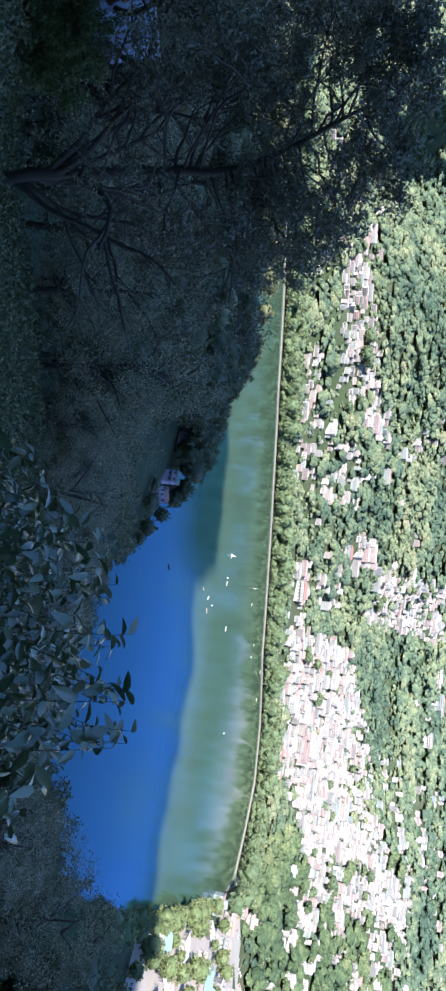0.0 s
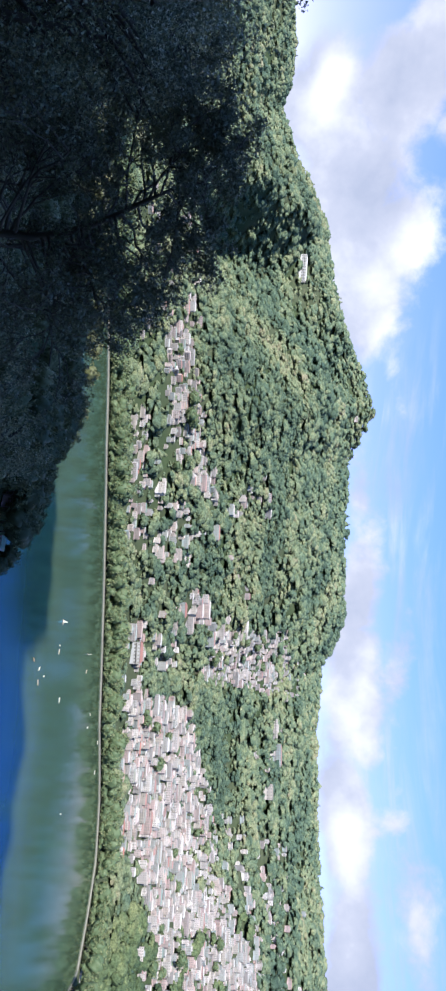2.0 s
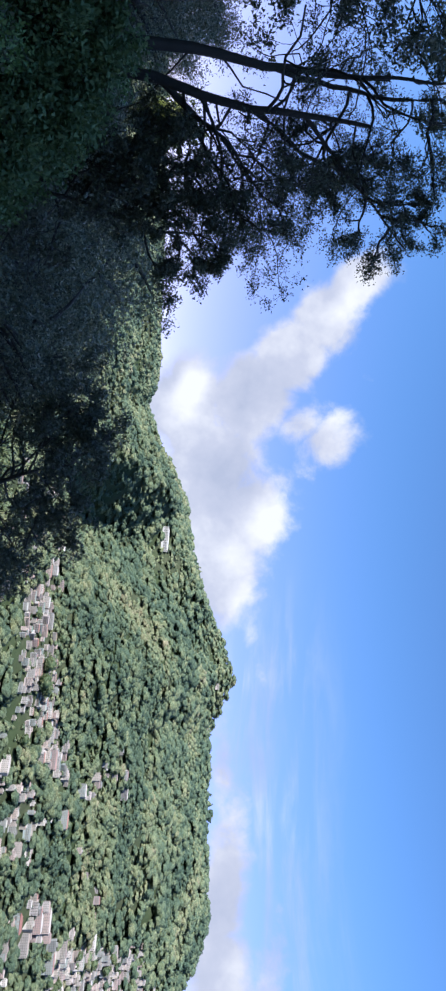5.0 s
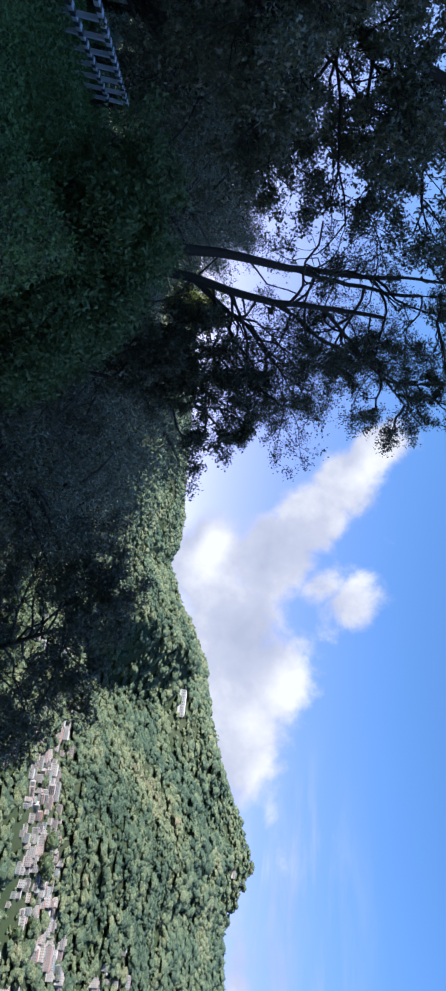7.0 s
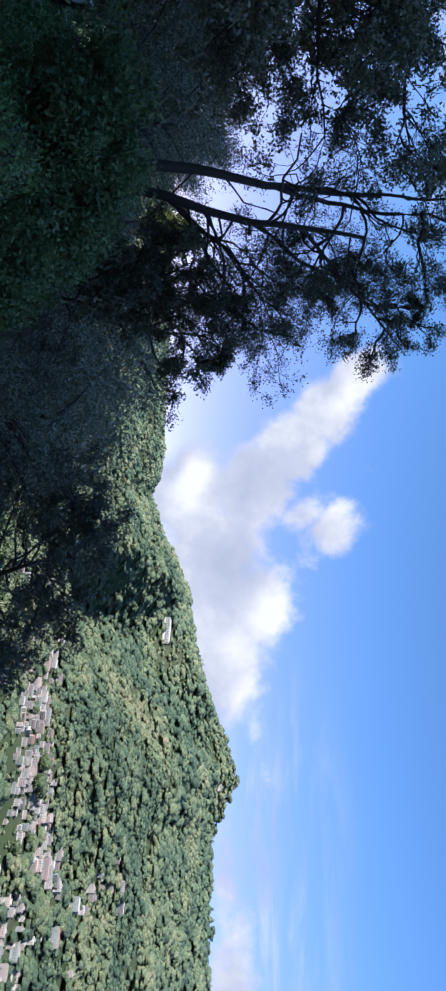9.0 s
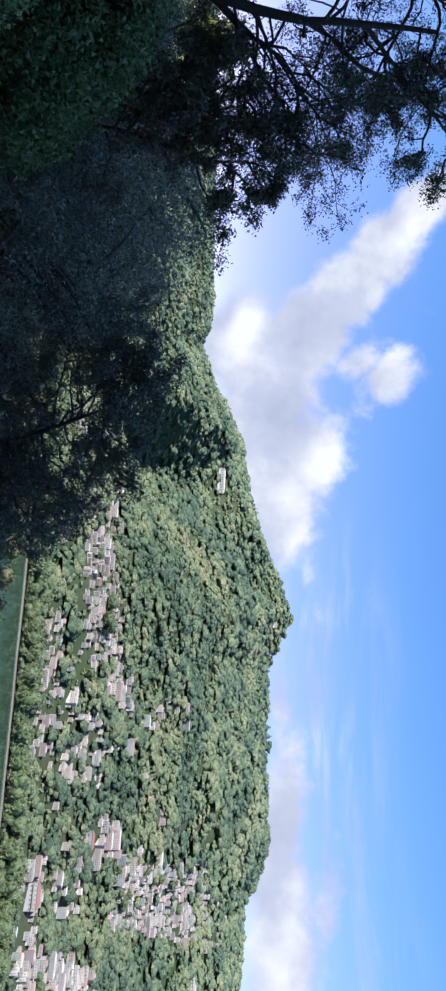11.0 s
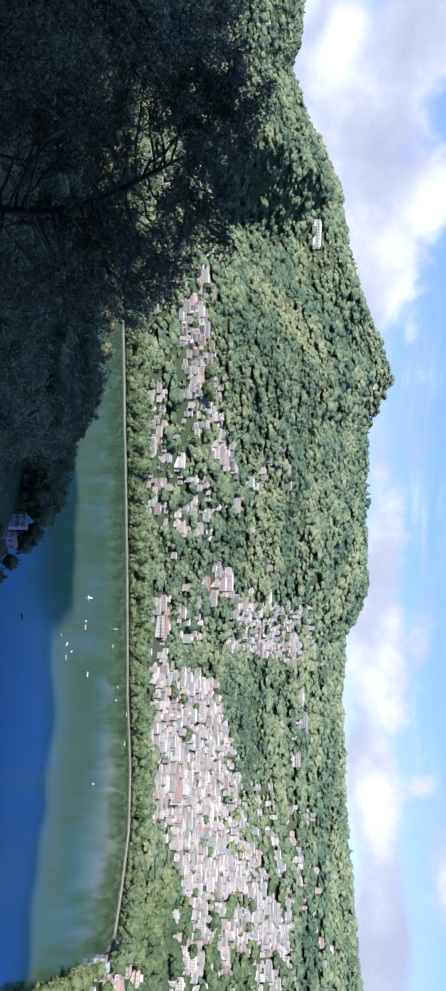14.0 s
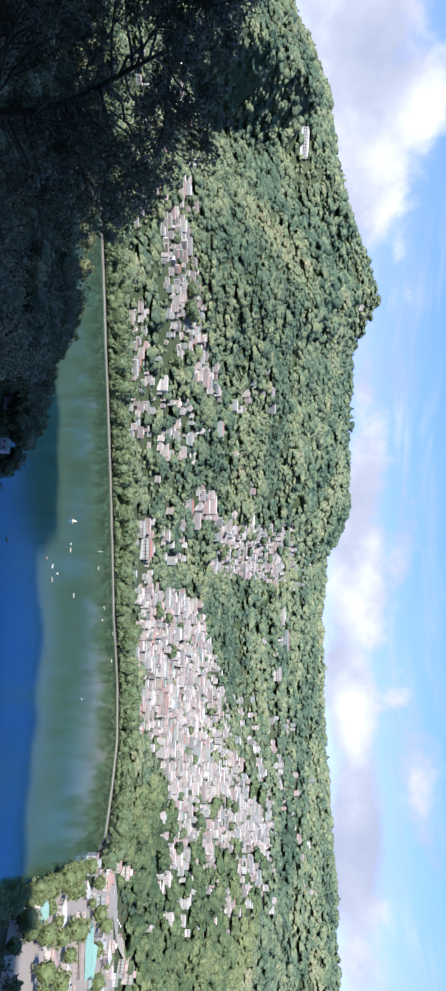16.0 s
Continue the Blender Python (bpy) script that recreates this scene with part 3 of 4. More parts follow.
build_far_houses()
for b, e, wide, turn in ((8.8, -5.8, 17, 0.15), (5.2, -2.2, 14, 0.2)):
    ob = house("house", wide, 9, 2, "hip", "long lakeside house with a red-brown roof", "hill houses", RED_ROOF, PLASTER)
    ob.matrix_basis = facing(spot_at(b, e), turn)
    HOUSES.append(ob.matrix_basis.translation.copy())
hotel = house("house", 26, 11, 3, "hip", "long pale hotel on the wooded spur", "hill houses", PALE_ROOF, PALE_ROOF)
hotel.matrix_basis = facing(spot_at(-23.5, 6.3), -0.1)
hotel.scale = (2.0, 1.0, 1.1)
HOUSES += [hotel.matrix_basis @ Vector((x, 0, 0)) for x in (-22, -15, -8, 0, 8, 15, 22)]
for ob in KINDS:
    for o in (*ob.children_recursive, ob):
        bpy.data.objects.remove(o)

# flats at the end of the lake: green-roofed halls, low houses, a road with parked cars
HALLS = [(35.4, 335, 14, 10, 1, "hip", GREEN_ROOF), (38.8, 372, 13, 8, 1, "gable", ROOFING), (40.2, 395, 14, 9, 2, "hip", ROOFING),
         (38.2, 455, 24, 15, 2, "gable", GREEN_ROOF), (34.6, 455, 10, 7, 1, "hip", ROOFING), (38.9, 478, 15, 10, 2, "gable", GREEN_ROOF), (36.0, 385, 10, 7, 1, "hip", ROOFING),
         (41.5, 430, 12, 8, 2, "gable", ROOFING), (35.6, 520, 12, 8, 2, "hip", ROOFING), (33.6, 560, 11, 7, 1, "gable", ROOFING), (38.5, 560, 13, 8, 2, "hip", ROOFING),
         (41.0, 530, 13, 8, 2, "gable", ROOFING), (32.9, 585, 10, 7, 2, "hip", ROOFING), (37.5, 345, 9, 7, 1, "gable", ROOFING)]
for n, (b, r, wide, deep, floors, roof, mat) in enumerate(HALLS):
    ob = house("hall", wide, deep, floors, roof, "low hall with a sheet roof by the lake end" if mat is ROOFING else "lakeside hall with a green sheet roof", "lake-end halls", mat)
    place = on_land(b, r)
    HOUSES.append(place)
    ob.matrix_basis = facing(place, 0.5 + 0.9 * math.sin(n * 2.1))


LOW = [house("low_house", 9, 7, 1, "gable", "low pale house at the end of the lake", "lake-end houses"),
       house("low_house", 11, 7, 2, "flat", "pale two-storey house at the end of the lake", "lake-end houses")]
rng = random.Random(19)
for i in range(44):
    b, r = rng.uniform(32.4, 43.5), rng.uniform(400, 720)
    place = on_land(b, r)
    if r < float(np.interp(b, SHORE_B, SHORE_D)) + 16 or abs(r - (548 + 255 * max(0.0, (b - 31.5) / 10.5) ** 1.25)) < 22 or any((place - q).length < 13 for q in HOUSES):
        continue
    HOUSES.append(place)
    k = rng.uniform(0.7, 1.15)
    copy_thing(LOW[i % 2], facing(place, rng.uniform(-0.6, 0.6))).scale = (k, k, 0.9 * k)
for ob in LOW:
    for o in (*ob.children_recursive, ob):
        bpy.data.objects.remove(o)


def flat_road():
    """The pale road that leaves the lake corner across the flats."""
    bm = bmesh.new()
    rows = []
    for i in range(30):
        u = i / 29
        b, r = 31.5 + 10.5 * u, 548 + 255 * u ** 1.25
        p = on_land(b, r, 0.08)
        rows.append([bm.verts.new(p + Vector((-0.55 * w, 0.83 * w, 0.05))) for w in (-11, 11)])
    for one, two in zip(rows, rows[1:]):
        bm.faces.new((one[0], two[0], two[1], one[1]))
    bmesh.ops.recalc_face_normals(bm, faces=bm.faces)
    me = bpy.data.meshes.new("pavement")
    bm.to_mesh(me)
    bm.free()
    me.materials.append(CONCRETE)
    tagged(new("pavement", me), "pale road and square at the end of the lake", "pavement", kind="structure")


flat_road()


def flat_square():
    """Bare sandy ground of the flats."""
    bm = bmesh.new()
    rows = []
    for b in np.arange(34.4, 47, 0.6):
        lo = max(float(np.interp(b, SHORE_B, SHORE_D)) + 6, 292.0)
        rows.append([bm.verts.new(on_land(b, r, 0.06)) for r in np.linspace(lo, 575 + 12 * (b - 33), 16)])
    for one, two in zip(rows, rows[1:]):
        for i in range(15):
            bm.faces.new((one[i], two[i], two[i + 1], one[i + 1]))
    bmesh.ops.recalc_face_normals(bm, faces=bm.faces)
    me = bpy.data.meshes.new("sand_ground")
    bm.to_mesh(me)
    bm.free()
    me.materials.append(SAND)
    tagged(new("sand_ground", me), "bare sandy ground at the end of the lake", "ground", kind="structure")


flat_square()


def car():
    base = empty("car", Matrix.Identity(4), "small pale car parked on the lakeside road", "car", "parked cars")
    bm = bmesh.new()
    box(bm, (-2.0, -0.85, 0.3), (2.0, 0.85, 0.95), 0.15)
    part("body", bm, CAR_PAINT, base)
    bm = bmesh.new()
    low = [bm.verts.new(p) for p in ((-1.5, -0.78, 0.94), (1.1, -0.78, 0.94), (1.1, 0.78, 0.94), (-1.5, 0.78, 0.94))]
    top = [bm.verts.new(p) for p in ((-1.1, -0.66, 1.5), (0.5, -0.66, 1.5), (0.5, 0.66, 1.5), (-1.1, 0.66, 1.5))]
    for i in range(4):
        bm.faces.new((low[i], low[(i + 1) % 4], top[(i + 1) % 4], top[i]))
    bm.faces.new(top)
    part("cabin", bm, GLASS, base)
    for x in (-1.25, 1.25):
        for y in (-0.8, 0.8):
            bm = bmesh.new()
            bmesh.ops.create_cone(bm, segments=12, radius1=0.32, radius2=0.32, depth=0.2, cap_ends=True, matrix=Matrix.Translation((x, y, 0.32)) @ Matrix.Rotation(math.pi / 2, 4, "X"))
            tyre = part("wheel", bm, BLACK, base)
            bm = bmesh.new()
            bmesh.ops.create_cone(bm, segments=10, radius1=0.19, radius2=0.16, depth=0.04, cap_ends=True,
                                  matrix=Matrix.Translation((x, y * 1.15, 0.32)) @ Matrix.Rotation(math.copysign(math.pi / 2, y), 4, "X"))
            part("hub", bm, CONCRETE, tyre)
    return base


CAR_PAINT = paint("car_paint", [(0.0, (0.62, 0.62, 0.62)), (0.5, (0.70, 0.70, 0.68)), (0.75, (0.30, 0.05, 0.05)), (1.0, (0.20, 0.24, 0.30))], 1.0, 0.3)
first_car = car()
rng = random.Random(77)
for i in range(46):
    u = rng.random()
    b, r = 31.5 + 10.5 * u, 548 + 255 * u ** 1.25 + rng.choice((-5.5, -2.0, 2.0, 5.5))
    copy_thing(first_car, Matrix.Translation(on_land(b, r, 0.15)) @ Matrix.Rotation(0.9 + rng.choice((0, math.pi)) + rng.uniform(-0.1, 0.1), 4, "Z"))
for o in (*first_car.children_recursive, first_car):
    bpy.data.objects.remove(o)

# ---------------------------------------------------------------- trees


def ico(level):
    bm = bmesh.new()
    bmesh.ops.create_icosphere(bm, subdivisions=level, radius=1.0)
    bm.verts.ensure_lookup_table()
    v = np.array([p.co[:] for p in bm.verts])
    f = np.array([[q.index for q in face.verts] for face in bm.faces])
    bm.free()
    return v, f


def build_forest(name, label, bearings, reach, count, seed, size, clear, puffs, pine=0.05, mat=None):
    """A far wood: many uneven crowns of several lumps, on the far slope."""
    rs = np.random.RandomState(seed)
    b = rs.uniform(*bearings, count * 3)
    foot, top = np.interp(b, FOOT_B, FOOT_D), np.interp(b, RIDGE_B, RIDGE_D)
    lo, hi = np.maximum(foot + 4, reach[0]), np.minimum(top + 25, reach[1])
    d = np.sqrt(rs.uniform(lo ** 2, np.maximum(hi, lo + 1) ** 2))
    xy = np.stack([d * np.sin(np.radians(b)), d * np.cos(np.radians(b))], 1)
    keep = np.ones(len(b), bool)
    for h in HOUSES:
        here = np.array((h.x, h.y))
        out = here / np.linalg.norm(here)
        along, across = (xy - here) @ out, (xy - here) @ np.array([-out[1], out[0]])
        keep &= ~((np.abs(across) < clear) & (along > -16 - 6 * rs.rand(len(b))) & (along < 5) & (rs.rand(len(b)) < 0.962))
    b, d, xy = b[keep][:count], d[keep][:count], xy[keep][:count]
    z = land(b, d)
    n = len(b)
    v0, f0 = ico(1)
    f0 = f0[v0[f0][:, :, 2].mean(1) > -0.45]
    # broad crowns of leafy puffs, and narrow ones whose puffs shrink towards the tip
    kinds = []
    for kind in range(18):
        bits = []
        for i in range(puffs):
            u = (i + 0.5) / puffs
            if kind < 13:
                a, e = i * 2.4 + rs.uniform(-0.4, 0.4), math.asin(1 - u * 1.15) + rs.uniform(-0.2, 0.2)
                c = np.array([math.cos(a) * math.cos(e), math.sin(a) * math.cos(e), 0.75 * math.sin(e)]) * rs.uniform(0.45, 0.7)
                size_of = rs.uniform(0.42, 0.66) * (6.0 / puffs) ** 0.25
            else:
                a = rs.uniform(0, 6.28)
                c = np.array([0.22 * math.cos(a) * (1 - u), 0.22 * math.sin(a) * (1 - u), 1.5 * u - 0.35])
                size_of = 0.62 * (1.12 - u)
            bits.append(v0 * (1 + rs.normal(0, 0.22, (len(v0), 1))) * size_of * np.array([1.08, 1.08, 0.72]) + c)
        kinds.append(np.concatenate(bits))
    kinds = np.array(kinds)
    f0 = np.concatenate([f0 + i * len(v0) for i in range(puffs)])
    wide = size * np.clip(np.exp(rs.normal(-0.02, 0.34, n)), 0.5, 2.0)
    tall = wide * rs.uniform(0.75, 1.15, n)
    turn = rs.uniform(0, 6.28, n)
    pines = rs.rand(n) < pine + 0.10 * (wave(xy[:, 0], xy[:, 1], 300, 21) > 0.1)
    body = kinds[np.where(pines, rs.randint(13, 18, n), rs.randint(0, 13, n))]
    x = body[..., 0] * np.cos(turn)[:, None] - body[..., 1] * np.sin(turn)[:, None]
    y = body[..., 0] * np.sin(turn)[:, None] + body[..., 1] * np.cos(turn)[:, None]
    verts = np.stack([xy[:, :1] + x * wide[:, None], xy[:, 1:] + y * wide[:, None], z[:, None] + tall[:, None] * (0.42 + body[..., 2])], -1).reshape(-1, 3)
    faces = (f0[None] + (np.arange(n) * body.shape[1])[:, None, None]).reshape(-1, 3)
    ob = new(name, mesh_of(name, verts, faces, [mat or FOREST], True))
    tagged(ob, label, "forest", kind="stuff")


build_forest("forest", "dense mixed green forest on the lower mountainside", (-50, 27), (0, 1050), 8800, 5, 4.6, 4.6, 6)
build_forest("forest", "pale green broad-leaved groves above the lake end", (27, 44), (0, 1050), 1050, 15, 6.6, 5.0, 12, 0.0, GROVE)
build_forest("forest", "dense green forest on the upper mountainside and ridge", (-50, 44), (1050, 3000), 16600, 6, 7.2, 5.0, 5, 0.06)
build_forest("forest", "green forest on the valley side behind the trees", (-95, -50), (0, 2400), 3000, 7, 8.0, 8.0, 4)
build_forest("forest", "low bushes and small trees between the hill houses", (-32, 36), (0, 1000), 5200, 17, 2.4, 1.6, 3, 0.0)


def tube(path, radii, sides=5):
    """Rings along a path, as verts and quads."""
    path, radii = np.asarray(path, float), np.asarray(radii, float)
    run = np.gradient(path, axis=0)
    run /= np.linalg.norm(run, axis=1, keepdims=True) + 1e-9
    ref = np.where(np.abs(run[:, 2:]) > 0.9, np.array([[1.0, 0, 0]]), np.array([[0, 0, 1.0]]))
    u = np.cross(run, ref)
    u /= np.linalg.norm(u, axis=1, keepdims=True) + 1e-9
    w = np.cross(run, u)
    ang = np.arange(sides) * 2 * math.pi / sides
    verts = path[:, None] + radii[:, None, None] * (u[:, None] * np.cos(ang)[None, :, None] + w[:, None] * np.sin(ang)[None, :, None])
    n = len(path)
    i = (np.arange(n - 1)[:, None] * sides + np.arange(sides)[None]).ravel()
    j = (np.arange(n - 1)[:, None] * sides + (np.arange(sides)[None] + 1) % sides).ravel()
    return verts.reshape(-1, 3), np.stack([i, j, j + sides, i + sides], 1)


def grow(rs, start, way, length, radius, depth, paths, tips, bend=0.25, lift=0.1, fork=(3, 5), shrink=0.62, angle=0.75):
    """A limb and its side limbs: paths gets (points, radii), tips the twig places."""
    steps = 6 if depth else 4
    pts, p, w = [start.copy()], start.copy(), way.copy()
    for i in range(steps):
        w = w + rs.normal(0, bend, 3) + np.array([0, 0, lift])
        w /= np.linalg.norm(w)
        p = p + w * length / steps
        pts.append(p.copy())
    radii = np.linspace(radius, radius * (0.45 if depth else 0.2), len(pts))
    paths.append((np.array(pts), radii))
    if depth == 0:
        tips.extend(pts[1:])
        return
    tips.extend(pts[-2:]) if depth == 1 else None
    for _ in range(rs.randint(*fork)):
        at = rs.uniform(0.3, 1.0)
        k = min(int(at * steps), steps - 1)
        q = pts[k] + (pts[k + 1] - pts[k]) * (at * steps - k if at < 1 else 1)
        run = pts[k + 1] - pts[k]
        run /= np.linalg.norm(run)
        side = np.cross(run, rs.normal(0, 1, 3))
        side /= np.linalg.norm(side)
        grow(rs, q, run * math.cos(angle) + side * math.sin(angle), length * shrink * rs.uniform(0.75, 1.2), radius * 0.5, depth - 1, paths, tips, bend, lift, fork, shrink, angle)


def joined(bits):
    verts, faces, at = [], [], 0
    for v, f in bits:
        verts.append(v)
        faces.append(f + at)
        at += len(v)
    return np.concatenate(verts), np.concatenate(faces)


def tri_leaves(rs, centres, per, spread, size):
    """Pointed leaf sprays scattered round clump centres."""
    n = len(centres) * per
    a = rs.normal(0, 1, (n, 3))
    a /= np.linalg.norm(a, axis=1, keepdims=True)
    c = np.repeat(centres, per, 0) + a * (rs.rand(n, 1) ** 0.7) * np.repeat(spread, per)[:, None]
    a = rs.normal(0, 1, (n, 3)) + 0.6 * a
    a /= np.linalg.norm(a, axis=1, keepdims=True)
    s = np.cross(a, rs.normal(0, 1, (n, 3)))
    s /= np.linalg.norm(s, axis=1, keepdims=True)
    ln = size * rs.uniform(0.6, 1.4, (n, 1))
    return np.stack([c - s * ln * 0.34, c + a * ln, c + s * ln * 0.34], 1).reshape(-1, 3), np.arange(n * 3).reshape(n, 3)


def round_tree(name, label, seed, height, wide, leaf_mat, clumps, per, size, group, m=None, heart=0.72):
    """A broad-leaved tree: trunk with limbs, and a crown of leafy clumps with an uneven outline."""
    rs = np.random.RandomState(seed)
    base = empty(name, m or Matrix.Identity(4), label, "tree", group)
    paths, tips = [], []
    grow(rs, np.array([0, 0, -1.0]), np.array([0, 0, 1.0]), height * 0.75 + 1, height * 0.026, 0, paths, tips, bend=0.06)
    ways = rs.normal(0, 1, (clumps, 3))
    ways /= np.linalg.norm(ways, axis=1, keepdims=True)
    swell = 1 + 0.28 * np.sin(ways @ np.array([2.3, 1.1, 2.9]) * 1.6 + seed)
    centres = ways * (rs.uniform(0.45, 1.0, clumps) ** 0.6 * swell)[:, None] * np.array([wide, wide, height * 0.40]) + np.array([0, 0, height * 0.58])
    for c in centres[::5]:
        z = max(height * 0.2, c[2] - 0.7 * math.hypot(c[0], c[1]))
        mid = np.array([c[0] * 0.4, c[1] * 0.4, z + (c[2] - z) * 0.5])
        paths.append((np.array([[0, 0, z], mid, c]), np.array([height * 0.010, height * 0.006, 0.01])))
    v, f = joined([tube(p, r, 5) for p, r in paths])
    child("trunk", mesh_of("trunk", v, f, [BARK], True), base)
    lv, lf = tri_leaves(rs, centres, per, wide * rs.uniform(0.14, 0.28, clumps), size)
    bits = [(lv, lf)]
    if heart:
        v0, f0 = ico(3)
        lump = heart + 0.12 * np.sin(v0 @ np.array([3.0, 2.0, 2.5]) * 2) + 0.08 * np.sin(v0 @ np.array([-5.0, 6.0, 4.5]) * 1.7)
        bits.append((v0 * lump[:, None] * np.array([wide, wide, height * 0.40]) + np.array([0, 0, height * 0.58]), f0))
    v, f = joined(bits)
    child("crown", mesh_of("crown", v, f, [leaf_mat], True), base)
    return base


# trees along the far lakeside road
SHORE_KINDS = [round_tree("shore_tree", "leafy green tree beside the lakeside road", 20 + i, 12, 4.6, LEAF_SHORE, 60, 26, 0.9, "lakeside trees", heart=0.86) for i in range(3)]
FLAT_KINDS = [round_tree("flat_tree", "bright yellow-green tree on the lake flats", 80 + i, 12, 5.0, LEAF_SUN, 60, 26, 0.85, "lake-end trees", heart=0.84) for i in range(3)]
rng = random.Random(5)
SHORE_BUSH = round_tree("shore_bush", "low green bush beside the lakeside road", 29, 5, 2.6, LEAF_SHORE, 40, 26, 0.6, "lakeside bushes", heart=0.86)
for i in range(150):
    b = -30 + 61 * i / 150 + rng.uniform(-0.15, 0.15)
    r = float(np.interp(b, SHORE_B, SHORE_D)) + 4.2 + rng.uniform(-0.4, 1.4)
    k = rng.uniform(0.6, 1.2)
    copy_thing(SHORE_BUSH, Matrix.Translation(on_land(b, r)) @ Matrix.Rotation(rng.uniform(0, 6), 4, "Z")).scale = (k, k, k)
for i in range(190):
    b = -34 + 67 * i / 190 + rng.uniform(-0.3, 0.3)
    r = float(np.interp(b, SHORE_B, SHORE_D)) + rng.choice((3.6, 5.0, 9.0, 13.0, 17.0)) + rng.uniform(-1.0, 3)
    p = on_land(b, r)
    if any((Vector((p.x, p.y)) - Vector((q.x, q.y))).length < 9 for q in HOUSES):
        continue
    k = rng.uniform(0.55, 1.45)
    ob = copy_thing(SHORE_KINDS[i % 3], Matrix.Translation(p) @ Matrix.Rotation(rng.uniform(0, 6), 4, "Z"))
    ob.scale = (k, k, k * rng.uniform(0.9, 1.15))
TOWN_KINDS = [round_tree("town_tree", "dark green tree among the hill houses", 120 + i, 12, 4.8, LEAF_SHORE, 60, 26, 0.9, "trees among the houses", heart=0.86) for i in range(2)]
for i in range(46):
    b, e = ((rng.uniform(12.5, 31), rng.uniform(-5.6, 2.5)), (rng.uniform(7, 11.5), rng.uniform(0, 6.5)), (rng.uniform(-17, -5), rng.uniform(-4.5, -1.5)))[i % 5 // 2]
    k = rng.uniform(0.55, 1.15)
    ob = copy_thing(TOWN_KINDS[i % 2], Matrix.Translation(spot_at(b, e)) @ Matrix.Rotation(rng.uniform(0, 6), 4, "Z"))
    ob.scale = (k * 1.2, k * 1.2, k)
for i in range(105):
    b, r = rng.uniform(33.2, 44), rng.uniform(285, 640)
    if i > 75:
        b = rng.uniform(33.0, 36.0)
        r = float(np.interp(b, SHORE_B, SHORE_D)) + rng.uniform(6, 30)
    if r < float(np.interp(b, SHORE_B, SHORE_D)) + 5:
        continue
    p = on_land(b, r)
    if any((Vector((p.x, p.y)) - Vector((q.x, q.y))).length < 8 for q in HOUSES) or -95 < r - (548 + 255 * max(0.0, (b - 31.5) / 10.5) ** 1.25) < 24:
        continue
    k = rng.uniform(0.5, 1.05)
    ob = copy_thing(FLAT_KINDS[i % 3], Matrix.Translation(p) @ Matrix.Rotation(rng.uniform(0, 6), 4, "Z"))
    ob.scale = (k, k, k)
for ob in (*SHORE_KINDS, SHORE_BUSH, *TOWN_KINDS, *FLAT_KINDS):
    for o in (*ob.children_recursive, ob):
        bpy.data.objects.remove(o)

# the shaded wood on the near slope; its tops fall towards the lake
TOP_B = (-100, -80, -70, -60, -50, -42, -36, -31, -28, -18, -16, -9, -6.4, -1, 2, 5.7, 8.2, 10, 24, 26, 27.5, 32.6, 39, 60)
TOP_E = (18, 15, 10, 6.0, 8.0, 5.5, 1.0, 0.0, -0.5, -4, -8.8, -10.8, -12.6, -13.4, -15.2, -18, -20, -21.5, -23, -21.6, -18.6, -14.8, -13, -9)
WOOD_LABEL = "dark shaded broad-leaved tree on the near slope"
FINE = [round_tree("slope_tree", WOOD_LABEL, 40 + i, 10, 3.6, LEAF_DARK, 130, 150, 0.095, "near slope trees", heart=0) for i in range(4)]
MIDDLE = [round_tree("slope_tree", WOOD_LABEL, 50 + i, 10, 3.6, LEAF_POINT, 80, 48, 0.26, "near slope trees", heart=0.70) for i in range(4)]
LOWER = [round_tree("slope_tree", WOOD_LABEL, 60 + i, 10, 3.8, LEAF_POINT, 60, 30, 0.5, "near slope trees", heart=0.74) for i in range(4)]
rng = random.Random(8)
PLANTED = []


def plant(kinds, count, bearings, reach, gap, tallest, joint=None):
    """Trees over a stretch of the near slope, none taller than the wood's outline allows; joint gathers those to be joined."""
    made = 0
    for _ in range(count * 60):
        if made >= count:
            return
        b = rng.uniform(*bearings)
        r = math.sqrt(rng.uniform(reach[0] ** 2, reach[1] ** 2))
        if -84 < b < -64 and r < 38 or -39 < b < -19 and r < 27 or -4 < b < 26 and r < 24:
            continue
        p = on_land(b, r)
        if p.z < 0.8 or any((p - q).length < gap for q in PLANTED):
            continue
        limit = min(np.interp([b - 160 / r, b, b + 160 / r], TOP_B, TOP_E))
        if -61 < b < -53:
            limit = 0.5
        elif -53 <= b < -46:
            limit = -0.5 if b < -49.5 else 2.0
        if -5.5 < b < 4.5 and r < 200:
            limit = -18.2 if r > 160 else -20.0
        tall = min(EYE.z + r * math.tan(radians(limit)) - p.z, rng.uniform(*tallest))
        if tall < 3.0:
            continue
        PLANTED.append(p)
        k = tall / 10.5
        m, size = Matrix.Translation(p) @ Matrix.Rotation(rng.uniform(0, 6), 4, "Z"), (max(k, 0.6), max(k, 0.6), k)
        if joint is None:
            copy_thing(kinds[made % len(kinds)], m).scale = size
        else:
            joint.append((kinds[made % len(kinds)], m @ Matrix.Diagonal((*size, 1))))
        made += 1


